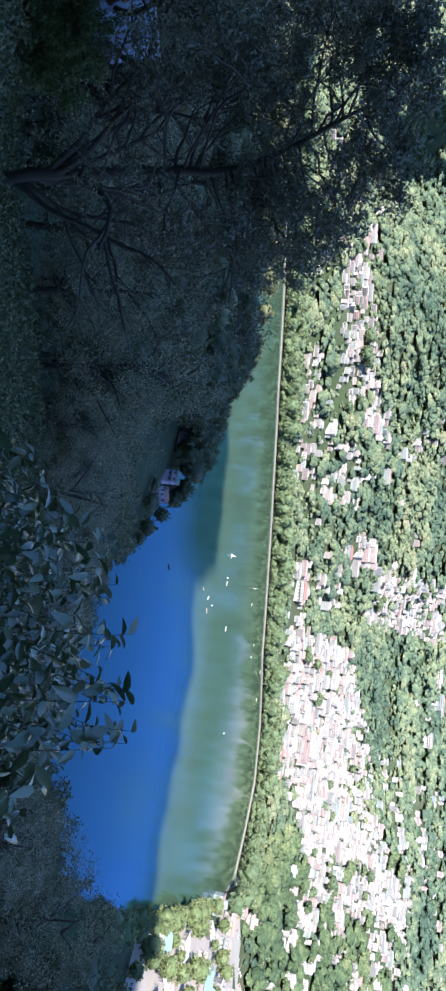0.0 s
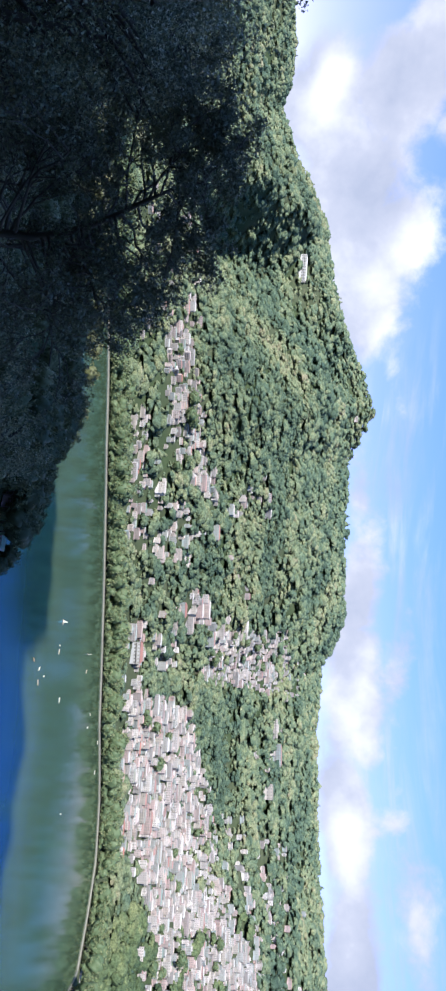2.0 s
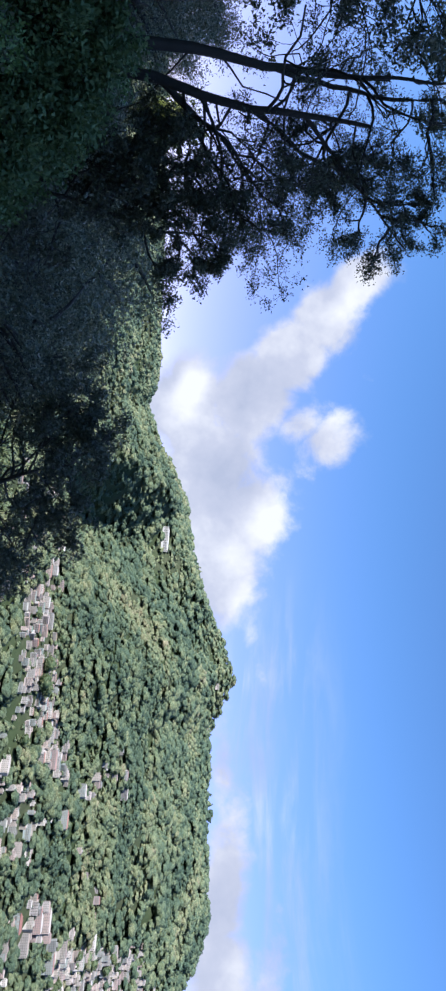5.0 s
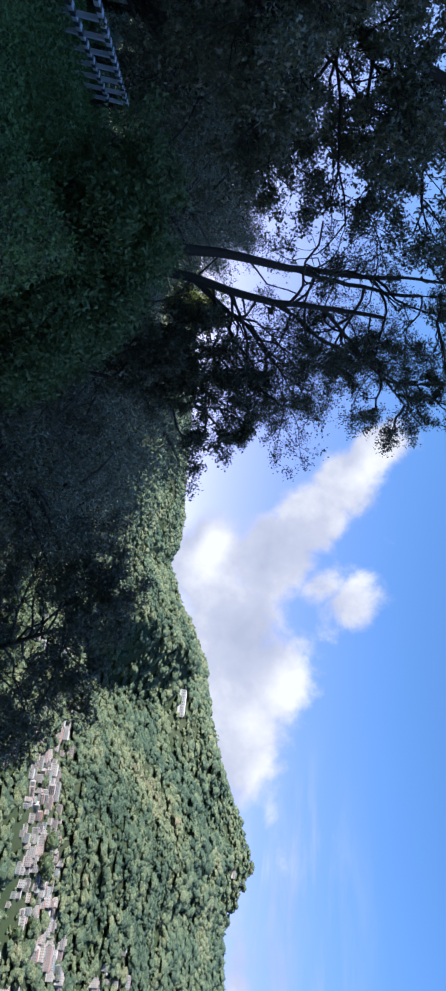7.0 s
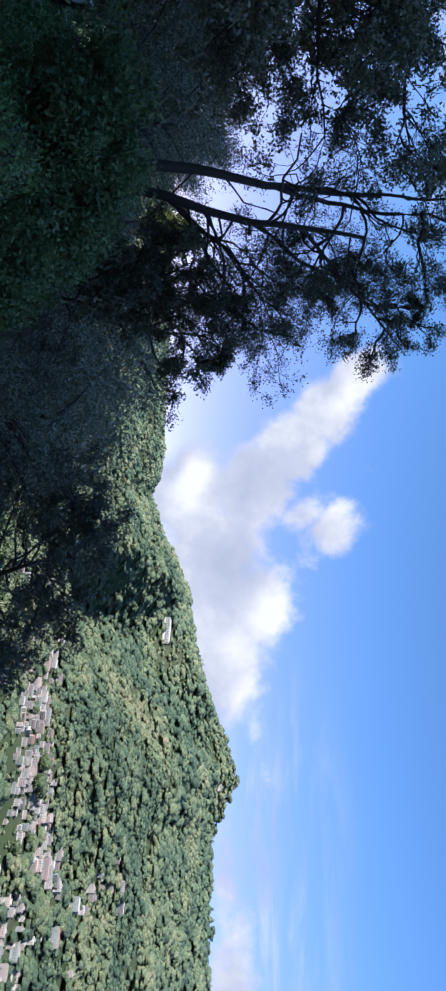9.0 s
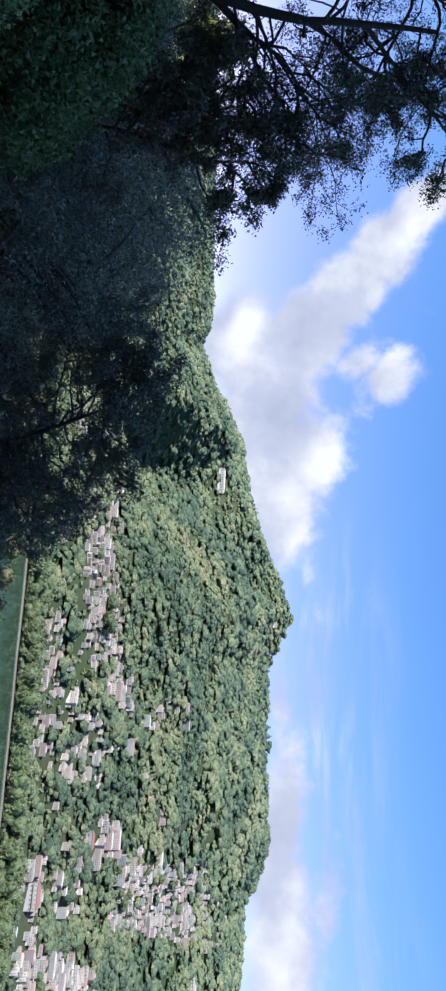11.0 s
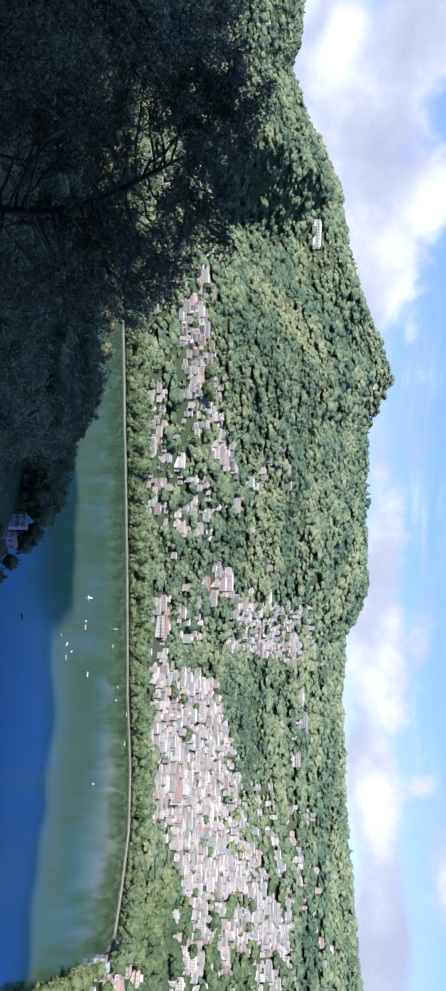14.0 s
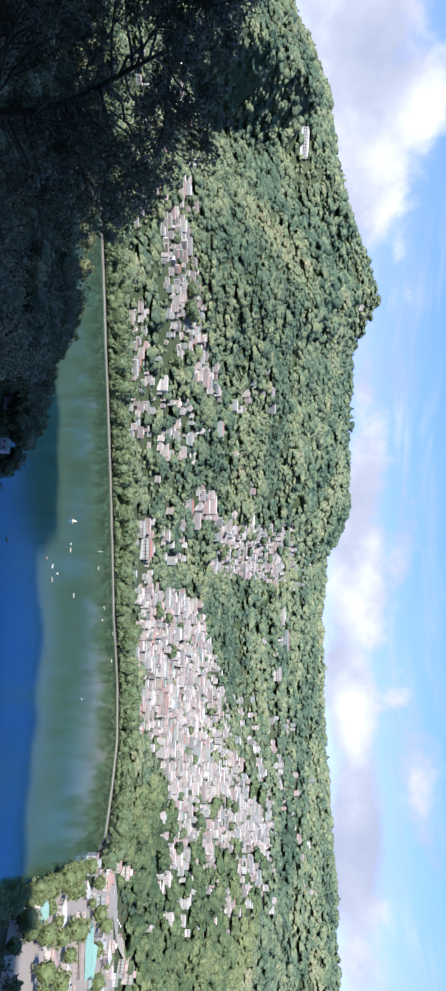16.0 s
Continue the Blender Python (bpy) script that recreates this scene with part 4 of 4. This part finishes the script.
def join_wood(joint):
    """The far trees of the near slope in one mesh: trunks and crowns."""
    bits, index = [], []
    for ob, m in joint:
        turn = np.array(m)
        for o in ob.children:
            me = o.data
            co = np.empty(len(me.vertices) * 3, np.float32)
            me.vertices.foreach_get("co", co)
            tris = np.array([q.vertices[:] for q in me.polygons])
            if tris.shape[1] == 4:
                tris = np.concatenate([tris[:, :3], tris[:, [0, 2, 3]]])
            bits.append((co.reshape(-1, 3) @ turn[:3, :3].T + turn[:3, 3], tris))
            index += [0 if o.name.startswith("trunk") else 1] * len(tris)
    v, f = joined(bits)
    tagged(new("lakeside_wood", mesh_of("lakeside_wood", v, f, [BARK, LEAF_POINT], True, index)), "dark shaded wood on the point by the lake", "wood", kind="stuff")


plant(FINE, 34, (-88, -38), (18, 46), 3.0, (12, 24))
plant(FINE, 12, (-82, -62), (39, 62), 3.0, (12, 22))
plant(FINE, 24, (-38, 48), (14, 46), 3.6, (7, 13))
plant(MIDDLE, 70, (-42, 48), (46, 120), 4.6, (9, 15))
plant(LOWER, 30, (26, 44), (110, 290), 5.6, (8, 13))
FAR_WOOD = []
plant(LOWER, 130, (-44, 12), (120, 380), 5.6, (9, 15), FAR_WOOD)
join_wood(FAR_WOOD)
plant(LOWER, 76, (-12, 9), (168, 310), 4.0, (10, 16))
plant(MIDDLE, 50, (-36, 14), (60, 150), 4.0, (8, 14))
for ob in (*FINE, *MIDDLE, *LOWER):
    for o in (*ob.children_recursive, ob):
        bpy.data.objects.remove(o)


def toward(bearing, r, z):
    a = radians(bearing)
    return (r * math.sin(a), r * math.cos(a), z)


def stem_path(rs, start, way, length, bend, steps=16):
    """A gently winding stem."""
    p, aim = np.array(start, float), np.array(way, float)
    aim /= np.linalg.norm(aim)
    w, pts = aim.copy(), [p.copy()]
    for _ in range(steps):
        w = 0.85 * w / np.linalg.norm(w) + 0.15 * aim + rs.normal(0, bend, 3) * (1, 1, 0.3)
        p = p + w / np.linalg.norm(w) * length / steps
        pts.append(p.copy())
    return np.array(pts)


def at_height(pts, z):
    return np.array([np.interp(z, pts[:, 2], pts[:, i]) for i in range(3)])


def limb_tree(name, label, seed, spot, stems, limbs, leaf_mat, per, spread, size, bare=0.0):
    """A near tree: winding stems, limbs that leave them, fine twigs and small leaves on the outer twigs."""
    rs = np.random.RandomState(seed)
    base = empty(name, Matrix.Translation(spot), label, "tree")
    paths, tips = list(stems), []
    for which, z, way, length, radius, depth, opts in limbs:
        w = np.array(way, float)
        start = at_height(stems[which][0], z)
        grow(rs, start, w / np.linalg.norm(w), length, radius, depth, paths, tips, **opts)
    v, f = joined([tube(p, r, 8 if r[0] > 0.06 else 5 if r[0] > 0.015 else 3) for p, r in paths])
    child("trunk", mesh_of("trunk", v, f, [BARK], True), base)
    tips = np.array(tips)
    tips = tips[np.hypot(tips[:, 0], tips[:, 1]) > bare]
    v, f = tri_leaves(rs, tips, per, np.full(len(tips), spread), size)
    child("crown", mesh_of("crown", v, f, [leaf_mat]), base)
    return base


# tall tree against the sky: twin stems, crooked limbs that reach out over the slope
def tall_tree():
    rs = np.random.RandomState(4)
    across = np.array((0.5, 0.866, 0.0))
    stems = [(stem_path(rs, (0.22, 0.38, -0.6), (-0.075, -0.13, 1), 7.2, 0.07), np.linspace(0.15, 0.035, 17)),
             (stem_path(rs, (0.36, 0.62, -0.6), (-0.045, -0.078, 1), 7.0, 0.07), np.linspace(0.14, 0.035, 17))]
    # forks: the stem they leave, height, lean to the side, length, thickness
    for which, z, lean, length, thick in ((1, 2.5, 0.62, 2.9, 0.07), (1, 4.0, 0.22, 3.6, 0.06), (0, 4.4, 0.10, 4.4, 0.055), (0, 5.0, -0.25, 3.8, 0.045), (1, 5.0, 0.16, 3.2, 0.045)):
        stems.append((stem_path(rs, at_height(stems[which][0], z), (0.5 * lean, 0.866 * lean, 1), length, 0.14), np.linspace(thick, 0.015, 17)))
    limbs = []
    for i in range(56):
        z = 2.9 + i * 0.1
        which = (6, 5, 4, 3, 1, 0, 3, 6, 1, 4)[i % 10] if z > 4.4 else (1, 2, 2)[i % 3]
        lo, top = stems[which][0][0, 2], stems[which][0][-1, 2]
        if not lo + 0.2 < z < top - 0.2:
            z = rs.uniform(max(lo + 0.3, 2.9), top - 0.2)
        turn = rs.uniform(-0.8, 0.8) if which == 2 or z < 4.4 else rs.uniform(-1.9, 1.9)
        w = across * math.cos(turn) + np.array((-0.866, 0.5, 0)) * math.sin(turn)
        side = float(at_height(stems[which][0], z) @ across)
        room = np.interp(z, (2.0, 2.7, 4.2, 5.0, 6.8, 7.5, 9.0), (4.2, 4.3, 3.6, 2.9, 2.2, 1.3, 0.8)) - side
        out = max(1.0, room * rs.uniform(0.7, 1.0))
        limbs.append((which, z, (w[0], w[1], 0.32), out, rs.uniform(0.020, 0.036), 3,
                      dict(bend=0.3, lift=0.03, fork=(3, 6), shrink=0.46, angle=0.7)))
    limb_tree("tall_tree", "tall dark tree with twin stems and fine foliage", 6, on_land(-60.2, 14.0), stems, limbs, LEAF_FINE, 6, 0.16, 0.040, bare=1.0)


def slim_tree(bearing, r, high, seed):
    """A small leaning tree: crooked stem and short limbs that arch out over the slope."""
    rs = np.random.RandomState(seed)
    stems = [(stem_path(rs, (0, 0, -0.6), (-0.04, 0.02, 1), high, 0.16), np.linspace(0.10, 0.02, 17))]
    limbs = []
    for i in range(26):
        a, u = rs.uniform(0, 6.28), i / 26
        limbs.append((0, high * (0.38 + 0.52 * u), (math.cos(a), math.sin(a), 0.5), rs.uniform(0.9, 1.7) * (1 - 0.3 * u), 0.028, 3,
                      dict(bend=0.32, lift=0.0, fork=(3, 6), shrink=0.48, angle=0.75)))
    limb_tree("slim_tree", "slim dark tree with arching twigs on the bank", seed + 1, on_land(bearing, r), stems, limbs, LEAF_FINE, 5, 0.13, 0.05)


def spreading_tree(bearing, r, high, seed, upper):
    rs = np.random.RandomState(seed)
    stems = [(stem_path(rs, (0, 0, -0.6), (0.03, 0, 1), high, 0.16), np.linspace(0.22, 0.03, 17))]
    limbs = []
    for i in range(8):
        a = i * 0.8 + rs.uniform(-0.3, 0.3)
        limbs.append((0, 0.8 + i * 0.28, (math.cos(a), math.sin(a), 1.5), rs.uniform(4.0, 5.6), 0.10, 2, dict(bend=0.15, lift=0.03, fork=(3, 5), shrink=0.5, angle=0.7)))
    for i in range(upper):
        a, u = rs.uniform(0, 6.28), i / upper
        limbs.append((0, high * (0.42 + 0.52 * u), (math.cos(a), math.sin(a), 0.25), rs.uniform(2.5, 4.2) * (1 - 0.55 * u), 0.05 - 0.02 * u, 3,
                      dict(bend=0.22, lift=0.0, fork=(3, 6), shrink=0.52, angle=0.8)))
    limb_tree("spreading_tree", "dark fine-leaved tree with crooked limbs below the viewpoint", seed + 1, on_land(bearing, r), stems, limbs, LEAF_FINE, 6, 0.19, 0.072)


def canopy_tree():
    rs = np.random.RandomState(24)
    stems = [(stem_path(rs, (0, 0, -0.6), (0.02, 0.0, 1), 12.0, 0.05), np.linspace(0.25, 0.05, 17))]
    limbs = []
    for i in range(34):
        a = radians(rs.uniform(-60, 170))
        limbs.append((0, 3.4 + i * 0.14, (math.cos(a), math.sin(a), 0.25), rs.uniform(1.8, 3.9), 0.04, 3, dict(bend=0.22, lift=0.02, fork=(3, 5), shrink=0.5, angle=0.8)))
    limb_tree("canopy_tree", "large dark tree whose canopy hangs over the path", 25, on_land(-77.5, 16.0), stems, limbs, LEAF_DARK, 13, 0.2, 0.075)


round_tree("sunlit_tree", "sunlit yellow-green tree beyond the dark wood", 71, 36, 9.0, LEAF_BRIGHT, 140, 44, 0.9, "", Matrix.Translation(on_land(-56.0, 300.0)))
for i, (b, r, high) in enumerate(((-62.4, 11.8, 2.4), (-59.6, 11.2, 1.5), (-56.4, 11.6, 1.4), (-53.0, 11.0, 2.0), (-49.5, 11.5, 2.6))):
    round_tree("bush", "dark green leafy bush at the foot of a tall tree", 90 + i, high, 1.15, LEAF_BANK, 100, 110, 0.07, "bushes on the bank", Matrix.Translation(on_land(b, r)), heart=0)
tall_tree()
slim_tree(-47.6, 14.8, 7.8, 61)
slim_tree(-42.4, 15.4, 74.0 - on_land(-42.4, 15.4).z + 0.6, 71)
spreading_tree(-24.8, 20.0, 12.8, 14, 46)
spreading_tree(-34.5, 23.0, 11.6, 31, 28)
canopy_tree()

# ---------------------------------------------------------------- railing, shed, boats, near shrub


def railing():
    one, two = Vector(toward(-77.5, 17.0, 0)), Vector(toward(-69.0, 31.0, 0))
    run = two - one
    count = 9
    base = empty("railing", Matrix.Identity(4), "roadside railing with white posts and black and white painted rails", "railing")
    turn = math.atan2(run.y, run.x)
    z0 = 68.4
    for i in range(count + 1):
        p = one + run * i / count
        bm = bmesh.new()
        box(bm, (-0.10, -0.06, -1.6), (0.10, 0.06, 0.95), 0.015)
        part("post", bm, WHITE, base, m=Matrix.Translation((p.x, p.y, z0)) @ Matrix.Rotation(turn, 4, "Z"))
    seg = run.length / (count * 4)
    for level in (0.12, 0.86):
        for i in range(count * 4):
            p = one + run * (i + 0.5) / (count * 4)
            bm = bmesh.new()
            box(bm, (-seg / 2 + 0.004, -0.085, -0.07), (seg / 2 - 0.004, 0.085, 0.07), 0.01)
            part("rail", bm, (WHITE, BLACK)[i % 2], base, m=Matrix.Translation((p.x, p.y, z0 + level)) @ Matrix.Rotation(turn, 4, "Z"))


railing()


def shed():
    """A lean-to: four walls under one tilted roof of ribbed sheets with a pale edge strip."""
    base = empty("shed", Matrix.Translation(toward(-34.4, 23.5, 61.6)) @ Matrix.Rotation(radians(34.4), 4, "Z"), "small shed with a pale blue sheet roof among trees", "shed")
    bm = bmesh.new()
    for x in (-1, 1):
        box(bm, (x * 0.85 - 0.04, -0.8, -1.6), (x * 0.85 + 0.04, 0.8, 1.3))
    box(bm, (-0.81, -0.8, -1.6), (0.81, -0.72, 0.9))
    box(bm, (-0.81, 0.72, -1.6), (0.81, 0.8, 1.9))
    part("wall", bm, BARK, base)
    tilt = Matrix.Translation((0, 0, 1.62)) @ Matrix.Rotation(radians(40), 4, "X")
    for i in range(3):
        bm = bmesh.new()
        rows = []
        for k in range(13):
            x = (i - 1.5) * 0.66 + k * 0.67 / 12
            z = 0.014 * math.sin(k * math.pi / 2) + 0.006 * i
            rows.append([bm.verts.new((x, y, z + q)) for y, q in ((-1.1, 0), (1.1, 0), (1.1, -0.006), (-1.1, -0.006))])
        for a, b in zip(rows, rows[1:]):
            for c in range(4):
                bm.faces.new((a[c], a[(c + 1) % 4], b[(c + 1) % 4], b[c]))
        bmesh.ops.recalc_face_normals(bm, faces=bm.faces)
        part("roof_sheet", bm, PALE_SHEET, base, m=tilt)
    bm = bmesh.new()
    box(bm, (-1.02, 1.06, 0.025), (1.02, 1.16, 0.06), 0.01)
    part("edge_strip", bm, WHITE, base, "white strip along the upper edge", m=tilt)


shed()
for i, (b, r, high) in enumerate(((-36.6, 21.6, 2.6), (-34.6, 21.4, 2.5), (-32.6, 21.8, 2.7))):
    round_tree("bush", "dark green leafy bush below a sheet roof", 190 + i, high, 1.1, LEAF_BANK, 110, 120, 0.08, "bushes by the shed", Matrix.Translation(on_land(b, r)), heart=0)
for b, r, turn in ((-3.4, 206.0, 0.4), (0.3, 199.0, -0.3), (1.9, 186.0, 0.5)):
    ob = house("cottage", 7, 6, 2, "hip", "lilac cottage half hidden in the dark trees", "lilac cottages", ROOFING, LILAC)
    ob.matrix_basis = facing(on_land(b, r, 1.5), turn)
    ob.scale = (0.55, 0.55, 0.55)


def boat(sail):
    base = empty("sailing_boat" if sail else "rowing_boat", Matrix.Identity(4), "small white sailing boat on the lake" if sail else "small pale rowing boat on the lake", "boat", "boats on the lake")
    bm = bmesh.new()
    rows = []
    for i in range(9):
        u = -1 + i / 4
        w = 0.75 * (1 - abs(u) ** 2.4) + 0.03
        rows.append([bm.verts.new((u * 2.4, q * w, z + 0.18 * u * u)) for q, z in ((-1, 0.5), (-0.75, 0.05), (0, -0.15), (0.75, 0.05), (1, 0.5), (0.85, 0.45), (0, 0.12), (-0.85, 0.45))])
    for a, b in zip(rows, rows[1:]):
        for i in range(8):
            bm.faces.new((a[i], a[(i + 1) % 8], b[(i + 1) % 8], b[i]))
    bm.faces.new(rows[0])
    bm.faces.new(rows[-1][::-1])
    bmesh.ops.recalc_face_normals(bm, faces=bm.faces)
    part("hull", bm, WOOD, base)
    for x in (-0.9, 0.6):
        bm = bmesh.new()
        box(bm, (x - 0.15, -0.6, 0.34), (x + 0.15, 0.6, 0.4))
        part("thwart", bm, WOOD, base)
    if sail:
        bm = bmesh.new()
        bmesh.ops.create_cone(bm, segments=8, radius1=0.05, radius2=0.03, depth=5.0, cap_ends=True, matrix=Matrix.Translation((0.3, 0, 2.6)))
        mast = part("mast", bm, WOOD, base)
        bm = bmesh.new()
        for off in (0.0, 0.02):
            rows = [[bm.verts.new((0.2 - (1 - k / 6) * 2.0 * j / 4, 0.25 * math.sin(j / 4 * 3.1) + off, 0.8 + 4.1 * k / 6)) for j in range(5)] for k in range(7)]
            for a, b in zip(rows, rows[1:]):
                for i in range(4):
                    bm.faces.new((a[i], a[i + 1], b[i + 1], b[i]))
        part("sail", bm, CANVAS, mast)
    return base


SAIL, ROW = boat(True), boat(False)
for i, (b, e, sail) in enumerate((
        (6.6, -11.6, 1), (8.5, -11.7, 0), (9.0, -11.7, 0), (9.7, -13.6, 0), (10.4, -13.1, 0), (11.5, -13.1, 0), (11.0, -12.7, 0), (12.8, -11.3, 0),
        (9.1, -9.4, 1), (10.5, -9.4, 0), (13.8, -8.8, 0), (14.8, -8.9, 0), (15.9, -8.0, 0), (21.1, -10.2, 0), (18.1, -8.0, 0), (8.2, -16.7, 0))):
    r = EYE.z / math.tan(radians(-e))
    ob = copy_thing(SAIL if sail else ROW, Matrix.Translation(toward(b, r, 0.0)) @ Matrix.Rotation(i * 1.3, 4, "Z"))
    ob.scale = (0.55, 0.55, 0.55)
for ob in (SAIL, ROW):
    for o in (*ob.children_recursive, ob):
        bpy.data.objects.remove(o)


def leaf_blade(length, width, fold, curl):
    """A pointed leaf with a fold along its midrib."""
    bm = bmesh.new()
    rows = []
    for i in range(6):
        u = i / 5
        w = width * math.sin(math.pi * min(u * 0.86 + 0.08, 1.0)) ** 0.8 * (1 - 0.55 * u * u) if i < 5 else 0.001
        z = -curl * u * u
        rows.append([bm.verts.new((u * length, -w, z + fold * w)), bm.verts.new((u * length, 0, z)), bm.verts.new((u * length, w, z + fold * w))])
    for a, b in zip(rows, rows[1:]):
        for i in range(2):
            bm.faces.new((a[i], a[i + 1], b[i + 1], b[i]))
    me = bpy.data.meshes.new("leaf")
    bm.to_mesh(me)
    bm.free()
    me.materials.append(LEAF_SHRUB)
    for q in me.polygons:
        q.use_smooth = True
    return me


def near_shrub():
    base = empty("shrub", Matrix.Translation(toward(14, 3.0, float(land(14, 3.0)))), "large-leaved green shrub just below the viewpoint", "shrub")
    away = Vector(base.matrix_basis.translation)
    rs = np.random.RandomState(31)
    blades = [leaf_blade(0.082, 0.021, 0.4, 0.012), leaf_blade(0.100, 0.025, 0.25, 0.02), leaf_blade(0.070, 0.021, 0.55, 0.008)]
    stems, spots = [], []
    for i in range(320):
        b = -4 + 40 * rs.rand()
        r = rs.uniform(2.5, 4.0)
        edge = np.interp(b, (-4, 1, 6, 12, 18, 22, 25, 28, 36), (-30, -26, -21.5, -19, -16.6, -17.5, -20.5, -23, -27))
        e = edge - 18 * rs.rand() ** 1.15
        tip = Vector(toward(b, r, EYE.z + r * math.tan(radians(e)))) - away
        root = tip + Vector((rs.normal(0, 0.12), rs.normal(0, 0.12), -rs.uniform(0.5, 0.9)))
        root.z = min(root.z, float(land(b, r)) - away.z + 0.4)
        mid = (root + tip) / 2 + Vector(rs.normal(0, 0.06, 3))
        pts = [root * (1 - u) ** 2 + mid * (2 * u * (1 - u)) + tip * u * u for u in np.linspace(0, 1, 9)]
        stems.append(tube(pts, np.linspace(0.004, 0.001, 9), 4))
        for k in range(18):
            u = 0.3 + 0.7 * k / 17
            j = min(int(u * 8), 7)
            spots.append((pts[j].lerp(pts[j + 1], u * 8 - j), k, tip.length))
    v, f = joined(stems)
    child("stem", mesh_of("stem", v, f, [STEM], True), base)
    order = rs.permutation(len(spots))
    more = [[], []]
    at = 0
    for n, i in enumerate(order):
        p, k, _ = spots[i]
        a = k * 2.4 + rs.uniform(-0.5, 0.5)
        way = Vector((math.cos(a), math.sin(a), rs.uniform(-1.1, 0.5))).normalized()
        m = Matrix.Translation(p) @ way.to_track_quat("X", "Z").to_matrix().to_4x4() @ Matrix.Rotation(rs.uniform(-1.4, 1.4), 4, "X") @ Matrix.Scale(rs.uniform(0.5, 1.15), 4)
        blade = blades[n % 3]
        if n < 300:
            child("leaf", blade, base, m=m)
            continue
        more[0] += [(m @ q.co)[:] for q in blade.vertices]
        more[1] += [[at + c for c in q.vertices] for q in blade.polygons]
        at += len(blade.vertices)
    tagged(child("foliage", mesh_of("foliage", more[0], more[1], [LEAF_SHRUB], True), base), kind="stuff")

near_shrub()


def undergrowth(name, label, bearings, reach, count, size, mat, seed):
    """Low leafy growth that covers the ground of the near slope."""
    rs = np.random.RandomState(seed)
    b = rs.uniform(*bearings, count)
    r = reach[0] * (reach[1] / reach[0]) ** rs.rand(count)
    c = np.stack([r * np.sin(np.radians(b)), r * np.cos(np.radians(b)), land(b, r) + 0.1 + 0.35 * rs.rand(count)], 1)
    v, f = tri_leaves(rs, c, 14, 0.03 * np.clip(r, 5, 40) ** 0.7, (size * np.repeat(np.clip(r, 3, 40) / 20, 14))[:, None])
    tagged(new(name, mesh_of(name, v, f, [mat])), label, "undergrowth", kind="stuff")


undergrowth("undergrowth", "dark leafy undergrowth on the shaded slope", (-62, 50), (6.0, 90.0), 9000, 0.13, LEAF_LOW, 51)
undergrowth("grass", "dark green grass on the bank below the railing", (-95, -50), (6.0, 170.0), 9000, 0.12, LEAF_GRASS, 52)
